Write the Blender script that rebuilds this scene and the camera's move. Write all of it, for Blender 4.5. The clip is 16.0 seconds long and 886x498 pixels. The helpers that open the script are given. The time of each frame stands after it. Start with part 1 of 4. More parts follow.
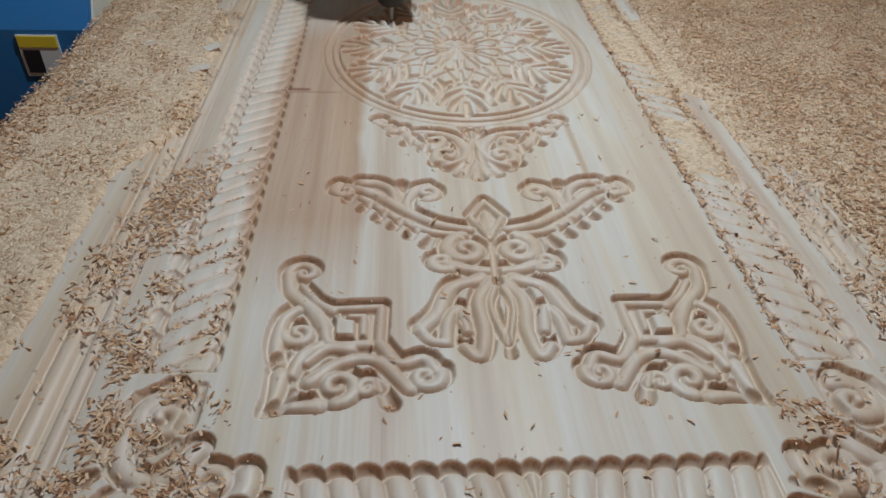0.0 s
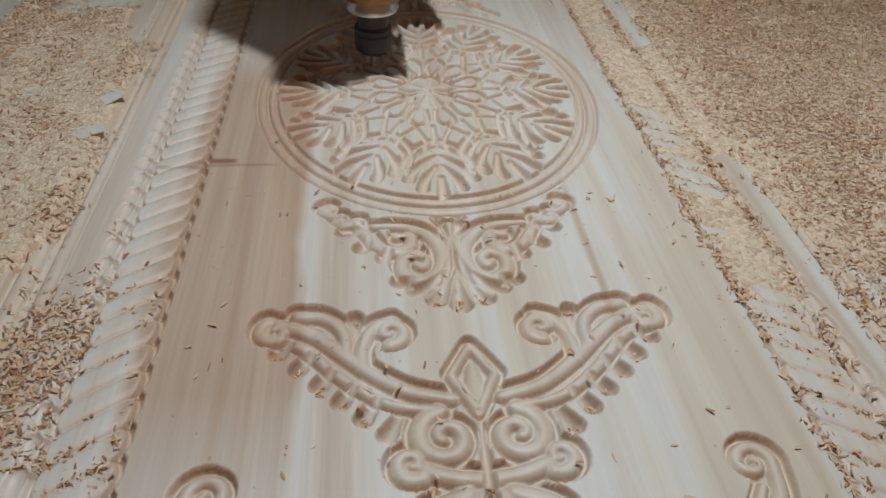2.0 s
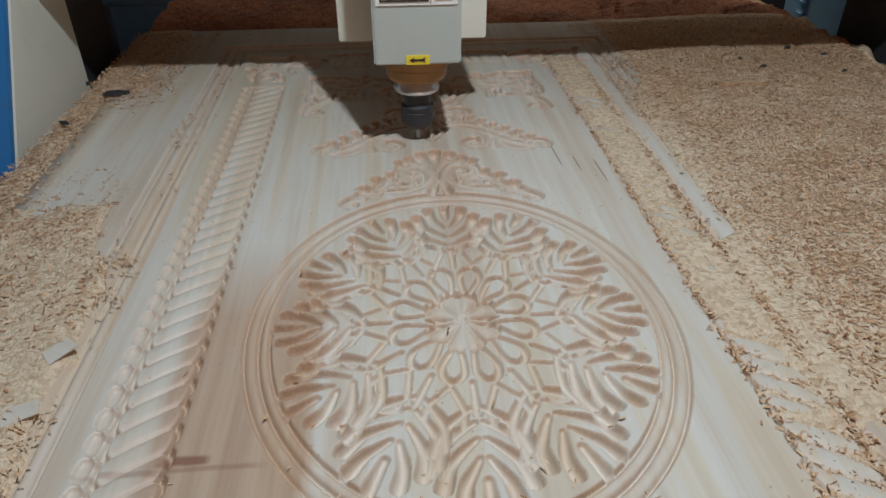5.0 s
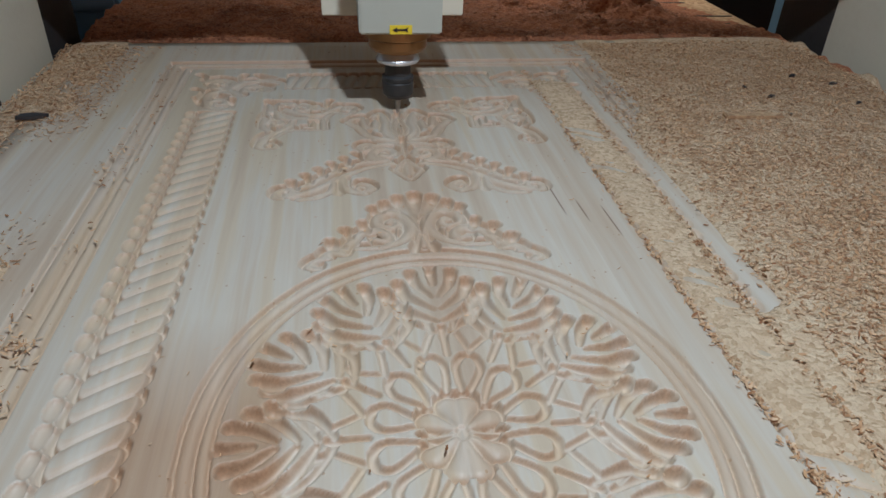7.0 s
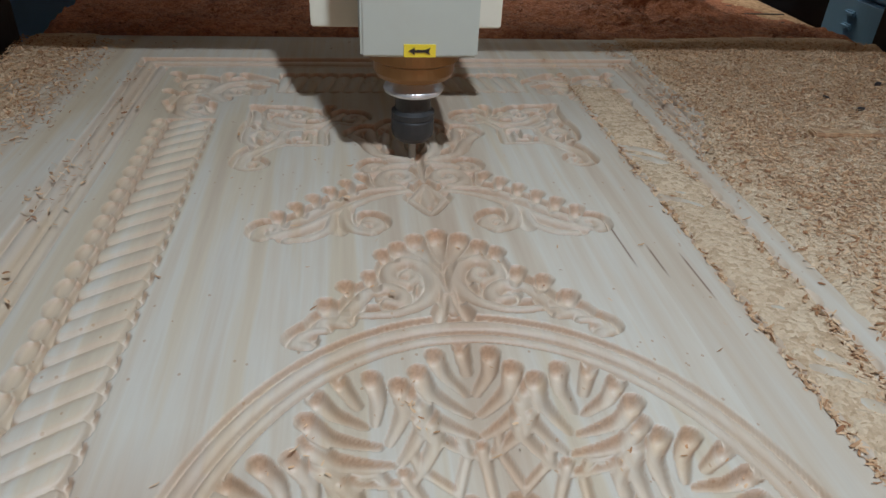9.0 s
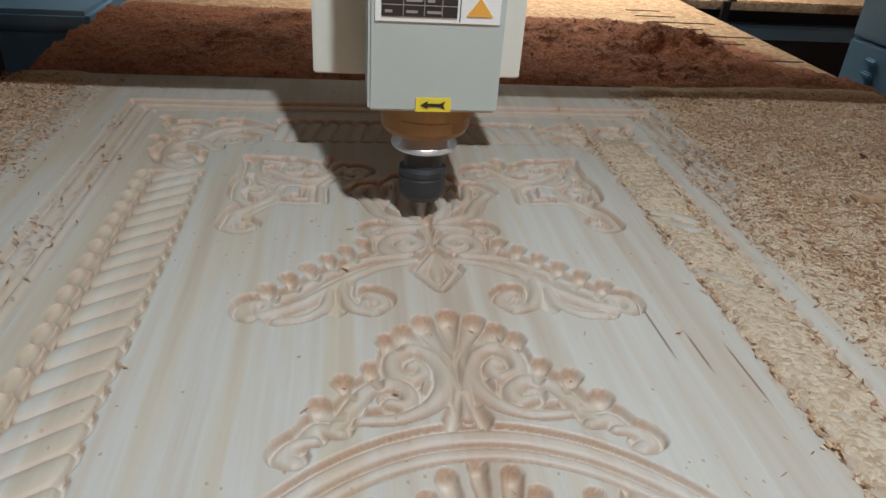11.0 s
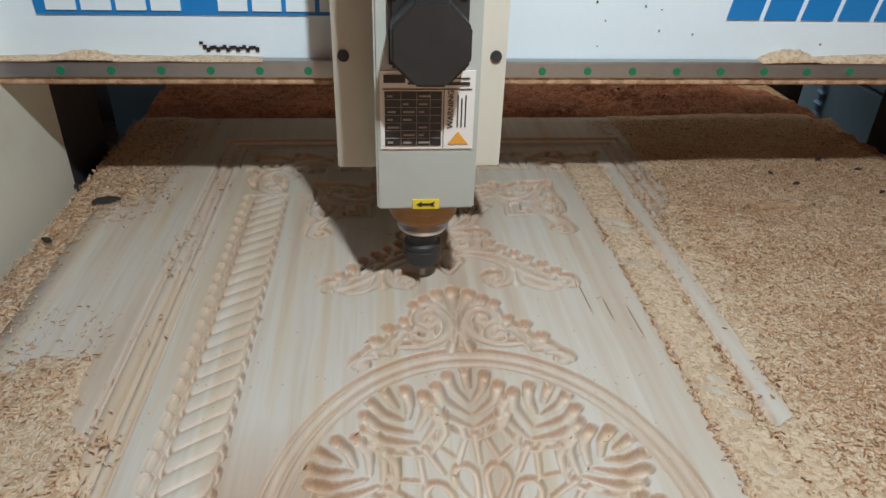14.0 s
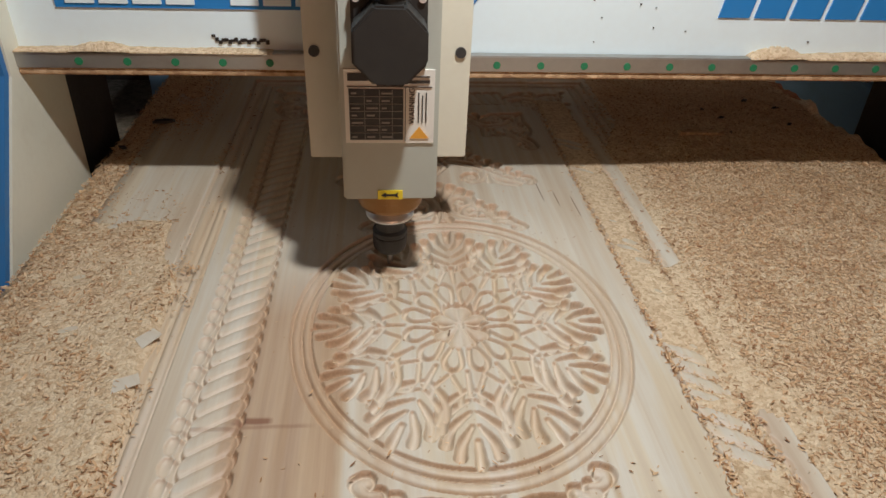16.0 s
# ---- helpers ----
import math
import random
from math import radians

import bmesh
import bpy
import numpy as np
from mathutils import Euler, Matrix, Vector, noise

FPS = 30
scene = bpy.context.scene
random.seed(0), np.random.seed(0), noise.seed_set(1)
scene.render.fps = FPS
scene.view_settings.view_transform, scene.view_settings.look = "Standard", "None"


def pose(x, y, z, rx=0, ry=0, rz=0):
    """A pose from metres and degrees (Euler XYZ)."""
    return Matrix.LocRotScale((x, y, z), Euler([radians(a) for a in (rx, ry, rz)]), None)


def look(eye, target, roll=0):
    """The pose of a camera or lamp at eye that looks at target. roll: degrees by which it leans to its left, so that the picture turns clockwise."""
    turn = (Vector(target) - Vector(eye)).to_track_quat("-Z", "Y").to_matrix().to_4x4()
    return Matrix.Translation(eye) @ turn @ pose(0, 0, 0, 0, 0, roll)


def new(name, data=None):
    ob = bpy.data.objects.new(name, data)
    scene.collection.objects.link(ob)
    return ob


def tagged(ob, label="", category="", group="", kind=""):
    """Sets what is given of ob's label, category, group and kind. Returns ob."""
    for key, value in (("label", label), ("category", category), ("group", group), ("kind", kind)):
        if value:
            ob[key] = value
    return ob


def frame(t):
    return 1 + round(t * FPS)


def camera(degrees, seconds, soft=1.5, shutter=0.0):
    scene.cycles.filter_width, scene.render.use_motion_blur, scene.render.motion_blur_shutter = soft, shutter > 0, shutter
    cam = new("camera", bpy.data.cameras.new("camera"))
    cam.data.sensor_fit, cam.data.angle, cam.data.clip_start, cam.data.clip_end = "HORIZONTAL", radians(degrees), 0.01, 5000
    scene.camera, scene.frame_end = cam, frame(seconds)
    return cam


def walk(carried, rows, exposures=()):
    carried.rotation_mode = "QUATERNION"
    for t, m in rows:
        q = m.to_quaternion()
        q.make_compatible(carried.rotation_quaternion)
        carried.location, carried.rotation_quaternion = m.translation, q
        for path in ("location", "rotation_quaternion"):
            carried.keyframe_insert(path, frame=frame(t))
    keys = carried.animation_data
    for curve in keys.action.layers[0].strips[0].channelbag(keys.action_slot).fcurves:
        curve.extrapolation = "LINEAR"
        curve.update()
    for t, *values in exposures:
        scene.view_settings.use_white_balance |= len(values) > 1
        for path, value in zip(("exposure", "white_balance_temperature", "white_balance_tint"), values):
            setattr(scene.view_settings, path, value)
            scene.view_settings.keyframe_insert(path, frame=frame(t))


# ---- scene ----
cam = camera(65.0, 16.0)
PATH = [
    (0, (-0.103, -1.188, 1.301), (0.026, 0.373, 0.058), 2.4),
    (0.5, (-0.134, -1.088, 1.289), (0.05, 0.449, 0.022), 2.5),
    (1, (-0.166, -1.01, 1.28), (0.108, 0.492, -0.011), 3.3),
    (1.5, (-0.158, -0.965, 1.285), (0.133, 0.526, -0.017), 3.1),
    (2, (-0.076, -0.881, 1.281), (0.119, 0.628, -0.018), 2.9),
    (2.5, (-0.005, -0.81, 1.304), (0.118, 0.762, 0.074), 2.3),
    (3, (0.018, -0.774, 1.323), (0.097, 0.864, 0.177), 1.2),
    (3.5, (0.018, -0.742, 1.32), (0.053, 0.891, 0.167), 1.4),
    (4, (-0.009, -0.686, 1.319), (0.049, 0.965, 0.192), 0.5),
    (6.5, (-0.087, -0.435, 1.262), (0.153, 1.232, 0.183), 1.8),
    (7, (-0.082, -0.385, 1.258), (0.176, 1.286, 0.19), 2.2),
    (7.5, (-0.081, -0.327, 1.245), (0.142, 1.332, 0.151), 0.9),
    (8, (-0.084, -0.259, 1.218), (0.14, 1.404, 0.13), 1.7),
    (10.5, (-0.077, -0.076, 1.184), (0.196, 1.614, 0.15), 3.8),
    (11, (-0.083, -0.057, 1.186), (0.178, 1.655, 0.186), 4.1),
    (11.5, (-0.085, -0.056, 1.198), (0.176, 1.684, 0.248), 3.8),
    (12, (-0.086, -0.084, 1.225), (0.15, 1.659, 0.273), 2.8),
    (12.5, (-0.092, -0.157, 1.279), (0.082, 1.595, 0.33), 1.6),
    (13, (-0.082, -0.236, 1.321), (0.062, 1.51, 0.357), 1.8),
    (13.5, (-0.096, -0.319, 1.357), (0.097, 1.415, 0.38), 1.9),
    (14, (-0.092, -0.397, 1.391), (0.072, 1.317, 0.373), 1.7),
    (14.5, (-0.095, -0.484, 1.418), (0.081, 1.21, 0.37), 2.5),
    (15, (-0.095, -0.566, 1.432), (0.059, 1.118, 0.365), 2.1),
    (15.5, (-0.116, -0.65, 1.434), (0.056, 1.018, 0.342), 2.1),
    (16, (-0.103, -0.755, 1.433), (0.068, 0.925, 0.362), 2.4),
]
BALANCE = [
    (0.0, -0.13, 5600, 6), (2.0, -0.22, 5600, 6), (4.0, -0.20, 5500, 5), (8.0, -0.12, 5500, 5), (11.0, 0.08, 5500, 5), (12.0, 0.12, 5500, 5), (13.0, 0.10, 5350, 4),
    (13.5, 0.08, 5550, 5), (14.0, 0.06, 5800, 6), (14.5, 0.04, 6000, 7), (15.0, 0.0, 6250, 8), (16.0, -0.05, 6450, 9),
]
walk(cam, [(t, look(eye, target, roll)) for t, eye, target, roll in PATH], BALANCE)


# ---- world and light ----
world = bpy.data.worlds.new("workshop_air")
scene.world = world
world.use_nodes = True
sky = world.node_tree.nodes.new("ShaderNodeTexSky")
sky.sky_type, sky.sun_disc, sky.sun_elevation, sky.sun_rotation = "NISHITA", False, radians(35), radians(150)
world.node_tree.links.new(sky.outputs[0], world.node_tree.nodes["Background"].inputs[0])
world.node_tree.nodes["Background"].inputs[1].default_value = 0.012


def lamp(name, kind, m, energy, colour, **more):
    data = bpy.data.lights.new(name, kind)
    data.energy, data.color = energy, colour
    if "radius" in more:
        data.shadow_soft_size = more["radius"]
    if "size" in more:
        data.shape, data.size, data.size_y = "RECTANGLE", more["size"][0], more["size"][1]
    if "spread" in more:
        data.spread = radians(more["spread"])
    ob = new(name, data)
    ob.matrix_world = m
    return ob


BULB = (0.13, -0.21, 2.13)
lamp("bulb_light", "POINT", pose(*BULB), 62, (0.97, 0.985, 0.985), radius=0.03)
# unseen fill, added to brighten the bed and machines behind the beam
lamp("far_fill_light", "AREA", look((0.6, 3.1, 2.7), (0.6, 2.9, 0.0)), 38, (1.0, 0.84, 0.65), size=(1.6, 0.6), spread=84)
# two made-up fills without known windows: they redden shadows and lift upright faces
lamp("side_fill_light", "AREA", look((4.9, -0.9, 1.75), (0.0, 0.1, 0.8)), 7, (1.0, 0.48, 0.25), size=(2.4, 1.3))
lamp("front_fill_light", "AREA", look((0.7, -4.7, 1.55), (0.4, 0.6, 1.2)), 26, (1.0, 0.44, 0.21), size=(2.8, 1.2))

# ---- materials ----


def material(name, base, rough=0.6, metal=0.0):
    m = bpy.data.materials.new(name)
    m.use_nodes = True
    b = m.node_tree.nodes["Principled BSDF"]
    b.inputs["Base Color"].default_value = (*base, 1)
    b.inputs["Roughness"].default_value, b.inputs["Metallic"].default_value = rough, metal
    return m


class Nodes:
    """Short hand for one material's nodes."""

    def __init__(self, m):
        self.m, self.t = m, m.node_tree
        self.shader = self.t.nodes["Principled BSDF"]

    def add(self, kind, **inputs):
        n = self.t.nodes.new("ShaderNode" + kind)
        for key, value in inputs.items():
            self.put(n.inputs[key.replace("_", " ")], value)
        return n

    def put(self, socket, value):
        if isinstance(value, bpy.types.NodeSocket):
            self.t.links.new(value, socket)
        else:
            socket.default_value = value

    def place(self, scale=(1, 1, 1), at=(0, 0, 0)):
        c = self.add("TexCoord")
        n = self.add("Mapping", Vector=c.outputs["Object"], Scale=scale, Location=at)
        return n.outputs[0]

    def noise(self, scale, detail=4, where=None, rough=0.55):
        n = self.add("TexNoise", Scale=scale, Detail=detail, Roughness=rough)
        self.put(n.inputs["Vector"], where or self.place())
        return n.outputs["Fac"]

    def ramp(self, fac, stops):
        n = self.add("ValToRGB", Fac=fac)
        r = n.color_ramp
        while len(r.elements) < len(stops):
            r.elements.new(0.5)
        for e, (at, col) in zip(r.elements, stops):
            e.position, e.color = at, (*col, 1) if len(col) == 3 else col
        return n.outputs[0]

    def mix(self, fac, a, b, how="MIX"):
        n = self.t.nodes.new("ShaderNodeMix")
        n.data_type, n.blend_type = "RGBA", how
        self.put(n.inputs[0], fac)
        self.put(n.inputs[6], a)
        self.put(n.inputs[7], b)
        return n.outputs[2]

    def calc(self, how, a, b=0.0, c=0.0):
        n = self.t.nodes.new("ShaderNodeMath")
        n.operation = how
        for i, v in enumerate((a, b, c)):
            self.put(n.inputs[i], v)
        return n.outputs[0]

    def band(self, value, lo, hi, soft):
        """1 between lo and hi, falling to 0 over soft."""
        a = self.add("MapRange", Value=value)
        for key, v in (("From Min", lo - soft), ("From Max", lo)):
            a.inputs[key].default_value = v
        b = self.add("MapRange", Value=value)
        for key, v in (("From Min", hi), ("From Max", hi + soft), ("To Min", 1.0), ("To Max", 0.0)):
            b.inputs[key].default_value = v
        return self.calc("MULTIPLY", a.outputs[0], b.outputs[0])

    def bump(self, height, strength=0.3, distance=0.002):
        n = self.add("Bump", Strength=strength, Distance=distance, Height=height)
        self.put(self.shader.inputs["Normal"], n.outputs[0])

    def colour(self, value):
        self.put(self.shader.inputs["Base Color"], value)


def pine(name="pale_pine", cut_shade=0.0):
    """Pale laminated pine: staves side by side, fine lengthwise grain, one patch of brown heartwood."""
    m = material(name, (0.574, 0.476, 0.369), 0.48)
    n = Nodes(m)
    sep = n.add("SeparateXYZ", Vector=n.place())
    x, y = sep.outputs[0], sep.outputs[1]
    warp = n.calc("MULTIPLY", n.calc("SUBTRACT", n.noise(1.3, 2, n.place((1, 0.5, 1))), 0.5), 0.05)
    xw = n.calc("ADD", x, warp)
    stave = n.add("TexNoise", Scale=1.0, Detail=0)
    stave.noise_dimensions = "1D"
    n.put(stave.inputs["W"], n.calc("FLOOR", n.calc("MULTIPLY", x, 9.0)))
    n.put(stave.inputs["Scale"], 7.3)
    broad = n.noise(20, 5, n.place((1, 0.045, 1)))
    grain = n.noise(60, 6, n.place((1, 0.03, 1), (3, 0, 0)), 0.62)
    fine = n.noise(260, 3, n.place((1, 0.04, 1), (1, 0, 0)))
    tone = n.ramp(broad, [(0.32, (0.45, 0.30, 0.185)), (0.42, (0.600, 0.495, 0.365)), (0.50, (0.665, 0.630, 0.550)), (0.57, (0.640, 0.525, 0.350)), (0.68, (0.50, 0.365, 0.235))])
    tone = n.mix(0.32, tone, n.ramp(grain, [(0.3, (0.492, 0.394, 0.295)), (0.55, (0.648, 0.574, 0.476)), (0.75, (0.689, 0.631, 0.549))]), "MIX")
    tone = n.mix(0.22, tone, n.ramp(stave.outputs["Fac"], [(0.3, (0.525, 0.418, 0.312)), (0.7, (0.705, 0.640, 0.541))]))
    tone = n.mix(n.calc("MULTIPLY", fine, 0.16), tone, (0.5, 0.36, 0.24, 1))
    ragged = n.calc("ADD", x, n.calc("MULTIPLY", n.calc("SUBTRACT", n.noise(5, 3, n.place((1, 0.6, 1))), 0.5), 0.07))
    heart = n.calc("MULTIPLY", n.band(ragged, -0.283, -0.160, 0.012), n.band(y, -0.50, 0.06, 0.16))
    tone = n.mix(n.calc("MULTIPLY", heart, 0.80), tone, n.ramp(grain, [(0.3, (0.36, 0.21, 0.12)), (0.7, (0.50, 0.33, 0.20))]))
    dark = n.calc("MULTIPLY", n.band(xw, 0.150, 0.153, 0.005), n.band(y, -0.40, -0.24, 0.06))
    tone = n.mix(n.calc("MULTIPLY", dark, 0.55), tone, (0.42, 0.26, 0.11, 1))
    yk = n.calc("ADD", y, n.calc("MULTIPLY", n.calc("SUBTRACT", n.noise(40, 3, n.place((0.25, 1, 1))), 0.5), 0.012))
    knot = n.calc("MAXIMUM", n.calc("MULTIPLY", n.band(x, -0.282, -0.245, 0.008), n.band(yk, -0.146, -0.140, 0.004)),
                  n.calc("MULTIPLY", n.calc("MULTIPLY", n.band(x, -0.345, -0.205, 0.02), n.band(yk, -0.155, -0.152, 0.003)), 0.5))
    tone = n.mix(n.calc("MULTIPLY", knot, 0.75), tone, (0.20, 0.07, 0.035, 1))
    for cx, lo, hi in ((0.206, 0.42, 0.50), (0.232, 0.40, 0.43), (0.262, 0.36, 0.41)):
        split = n.calc("MULTIPLY", n.band(n.calc("ADD", x, n.calc("MULTIPLY", y, 0.03)), cx + 0.0127, cx + 0.0137, 0.0012), n.band(y, lo, hi, 0.02))
        tone = n.mix(n.calc("MULTIPLY", split, 0.8), tone, (0.16, 0.08, 0.04, 1))
    flecks = n.add("TexVoronoi", Scale=70.0, Vector=n.place((1, 0.8, 1)))
    fleck = n.calc("MULTIPLY", n.calc("LESS_THAN", flecks.outputs["Distance"], 0.10), n.calc("GREATER_THAN", n.noise(6, 2), 0.52))
    tone = n.mix(n.calc("MULTIPLY", fleck, 0.55), tone, (0.40, 0.22, 0.10, 1))
    # carved faces only: warm pocket shading is painted in with the cut wood's tone
    if cut_shade:
        tone = n.mix(cut_shade, tone, n.ramp(grain, [(0.3, (0.58, 0.36, 0.22)), (0.7, (0.72, 0.51, 0.34))]))
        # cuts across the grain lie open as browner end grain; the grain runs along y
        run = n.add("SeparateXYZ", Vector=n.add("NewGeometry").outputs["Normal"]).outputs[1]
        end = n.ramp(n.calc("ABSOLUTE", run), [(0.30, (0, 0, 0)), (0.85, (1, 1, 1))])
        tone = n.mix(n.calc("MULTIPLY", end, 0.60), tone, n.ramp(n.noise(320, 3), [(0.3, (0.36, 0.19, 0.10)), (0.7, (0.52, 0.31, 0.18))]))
    n.colour(tone)
    n.bump(n.calc("ADD", grain, n.calc("MULTIPLY", fine, 0.4)), 0.22, 0.0012)
    return m


def chips(name, light, mid, deep):
    """Loose shavings: each flake takes its own tone."""
    m = material(name, mid, 0.75)
    n = Nodes(m)
    g = n.add("NewGeometry")
    tone = n.ramp(g.outputs["Random Per Island"], [(0.0, deep), (0.38, mid), (0.85, light), (1.0, light)])
    n.colour(n.mix(n.calc("MULTIPLY", n.noise(160, 3), 0.30), tone, (*deep, 1)))
    return m


def dust(name, light, mid, deep, scale=1.0):
    """Packed fine flakes: small cells of differing tone, broken by finer grit and broad drifts."""
    m = material(name, mid, 0.9)
    n = Nodes(m)
    a = n.noise(190 * scale, 5, rough=0.75)
    b = n.noise(5, 3)
    warp = n.mix(0.012, n.place(), n.add("TexNoise", Scale=70.0 * scale, Vector=n.place()).outputs["Color"])
    cells = n.add("TexVoronoi", Scale=150.0 * scale, Vector=warp)
    each = n.add("SeparateXYZ", Vector=cells.outputs["Color"]).outputs[0]
    tone = n.ramp(n.calc("ADD", n.calc("MULTIPLY", a, 0.55), n.calc("MULTIPLY", each, 0.45)), [(0.22, deep), (0.48, mid), (0.68, light)])
    n.colour(n.mix(n.calc("MULTIPLY", b, 0.35), tone, (*mid, 1)))
    n.bump(n.calc("ADD", a, n.calc("SUBTRACT", each, cells.outputs["Distance"])), 0.65, 0.004)
    return m


def painted(name, base, wear=(0.35, 0.25, 0.16), rough=0.4, amount=0.35):
    m = material(name, base, rough)
    n = Nodes(m)
    spots = n.ramp(n.noise(7, 6, rough=0.7), [(0.5, (0, 0, 0)), (0.85, (1, 1, 1))])
    fine = n.noise(80, 4)
    tone = n.mix(n.calc("MULTIPLY", spots, amount), (*base, 1), (*wear, 1))
    n.colour(n.mix(n.calc("MULTIPLY", fine, 0.10), tone, (*wear, 1)))
    n.put(n.shader.inputs["Roughness"], n.calc("ADD", rough, n.calc("MULTIPLY", fine, 0.25)))
    n.bump(fine, 0.08, 0.001)
    return m


PINE = pine()
CUT = pine("shaded_cut_pine", 0.22)
CHIP = chips("pine_shavings", (0.78, 0.57, 0.36), (0.63, 0.385, 0.20), (0.27, 0.115, 0.042))
BED = dust("chip_bed", (0.81, 0.64, 0.44), (0.71, 0.53, 0.345), (0.48, 0.31, 0.17), 1.25)
RED = dust("red_sawdust", (0.50, 0.215, 0.105), (0.37, 0.14, 0.065), (0.19, 0.065, 0.03))
REDCHIP = chips("red_shavings", (0.50, 0.24, 0.13), (0.36, 0.15, 0.08), (0.16, 0.06, 0.03))
MDF = dust("spoilboard_face", (0.66, 0.46, 0.28), (0.52, 0.34, 0.19), (0.34, 0.19, 0.10), 0.5)
CREAM = painted("cream_paint", (0.70, 0.68, 0.57), (0.40, 0.30, 0.20), 0.38, 0.25)
GREYCREAM = painted("spindle_paint", (0.46, 0.49, 0.44), (0.36, 0.27, 0.18), 0.36, 0.25)
RULE = material("label_rule", (0.30, 0.27, 0.24), 0.4)
WHITE = painted("white_panel_paint", (0.80, 0.93, 0.98), (0.6, 0.5, 0.4), 0.3, 0.10)
BLUE = painted("blue_paint", (0.03, 0.17, 0.42), (0.12, 0.12, 0.12), 0.4)
PALEBLUE = painted("pale_blue_paint", (0.27, 0.46, 0.66), (0.2, 0.2, 0.2), 0.45)
LETTER = painted("letter_blue", (0.015, 0.21, 0.56), (0.10, 0.25, 0.45), 0.4, 0.2)
STEEL = painted("rail_steel", (0.42, 0.42, 0.40), (0.2, 0.14, 0.09), 0.32, 0.5)
STEEL.node_tree.nodes["Principled BSDF"].inputs["Metallic"].default_value = 0.8
GREEN = material("green_plug", (0.02, 0.20, 0.09), 0.5)
BRASS = painted("golden_collar", (0.30, 0.165, 0.07), (0.2, 0.12, 0.06), 0.22)
BRASS.node_tree.nodes["Principled BSDF"].inputs["Metallic"].default_value = 0.85
CHROME = material("bright_steel", (0.78, 0.80, 0.82), 0.38, 0.7)
BLACK = painted("black_steel", (0.025, 0.027, 0.03), (0.12, 0.10, 0.08), 0.38)
PLASTIC = painted("black_plastic", (0.012, 0.013, 0.014), (0.15, 0.13, 0.10), 0.42, 0.15)
PAPER = material("label_paper", (0.78, 0.76, 0.70), 0.4)
INK = material("label_ink", (0.02, 0.018, 0.018), 0.4)
YELLOW = material("warning_yellow", (0.80, 0.62, 0.03), 0.45)
ORANGE = material("warning_orange", (0.75, 0.36, 0.05), 0.45)
DARK = painted("dark_machine", (0.03, 0.03, 0.033), (0.10, 0.07, 0.05), 0.6)
GREY = painted("grey_wall", (0.16, 0.15, 0.14), (0.08, 0.06, 0.05), 0.8)
CONCRETE = dust("concrete_floor", (0.22, 0.20, 0.18), (0.16, 0.15, 0.13), (0.08, 0.07, 0.06), 0.3)

# ---- building helpers ----


def part(name, bm, mat, parent=None, label=""):
    me = bpy.data.meshes.new(name)
    bm.normal_update()
    bm.to_mesh(me)
    bm.free()
    me.materials.append(mat)
    ob = new(name, me)
    ob.parent = parent
    if label:
        ob["label"] = label
    return ob


def box(lo, hi, bevel=0.0, bm=None):
    own = bmesh.new()
    bmesh.ops.create_cube(own, size=1)
    lo, hi = Vector(lo), Vector(hi)
    for v in own.verts:
        v.co = Vector([(lo[i] + hi[i]) / 2 + v.co[i] * (hi[i] - lo[i]) for i in range(3)])
    if bevel:
        bmesh.ops.bevel(own, geom=own.edges[:], offset=bevel, segments=2, affect="EDGES")
    return join(bm, own)


def join(bm, own):
    if bm is None:
        return own
    me = bpy.data.meshes.new("tmp")
    own.to_mesh(me)
    own.free()
    bm.from_mesh(me)
    bpy.data.meshes.remove(me)
    return bm


def lathe(profile, at=(0, 0, 0), steps=40, axis="z", bm=None):
    """A turned solid from (radius, height) pairs."""
    own = bm or bmesh.new()
    rings = []
    for r, h in profile:
        ring = []
        for i in range(steps):
            a = 2 * math.pi * i / steps
            p = (r * math.cos(a), r * math.sin(a), h)
            if axis == "y":
                p = (p[0], h, p[1])
            ring.append(own.verts.new(Vector(p) + Vector(at)))
        rings.append(ring)
    for a, b in zip(rings, rings[1:]):
        for i in range(steps):
            own.faces.new((a[i], a[(i + 1) % steps], b[(i + 1) % steps], b[i]))
    own.faces.new(rings[0][::-1])
    own.faces.new(rings[-1])
    bmesh.ops.recalc_face_normals(own, faces=own.faces[:])
    return own


def prism(outline, lo, hi, axis="y", bm=None):
    """A flat outline pushed through from lo to hi along an axis: outline is (x, z) for y, (y, z) for x, (x, y) for z."""
    own = bm or bmesh.new()

    def p(a, b, d):
        return {"y": (a, d, b), "x": (d, a, b), "z": (a, b, d)}[axis]

    one = [own.verts.new(p(a, b, lo)) for a, b in outline]
    two = [own.verts.new(p(a, b, hi)) for a, b in outline]
    n = len(outline)
    own.faces.new(one)
    own.faces.new(two[::-1])
    for i in range(n):
        own.faces.new((one[i], two[i], two[(i + 1) % n], one[(i + 1) % n]))
    bmesh.ops.recalc_face_normals(own, faces=own.faces[:])
    return own


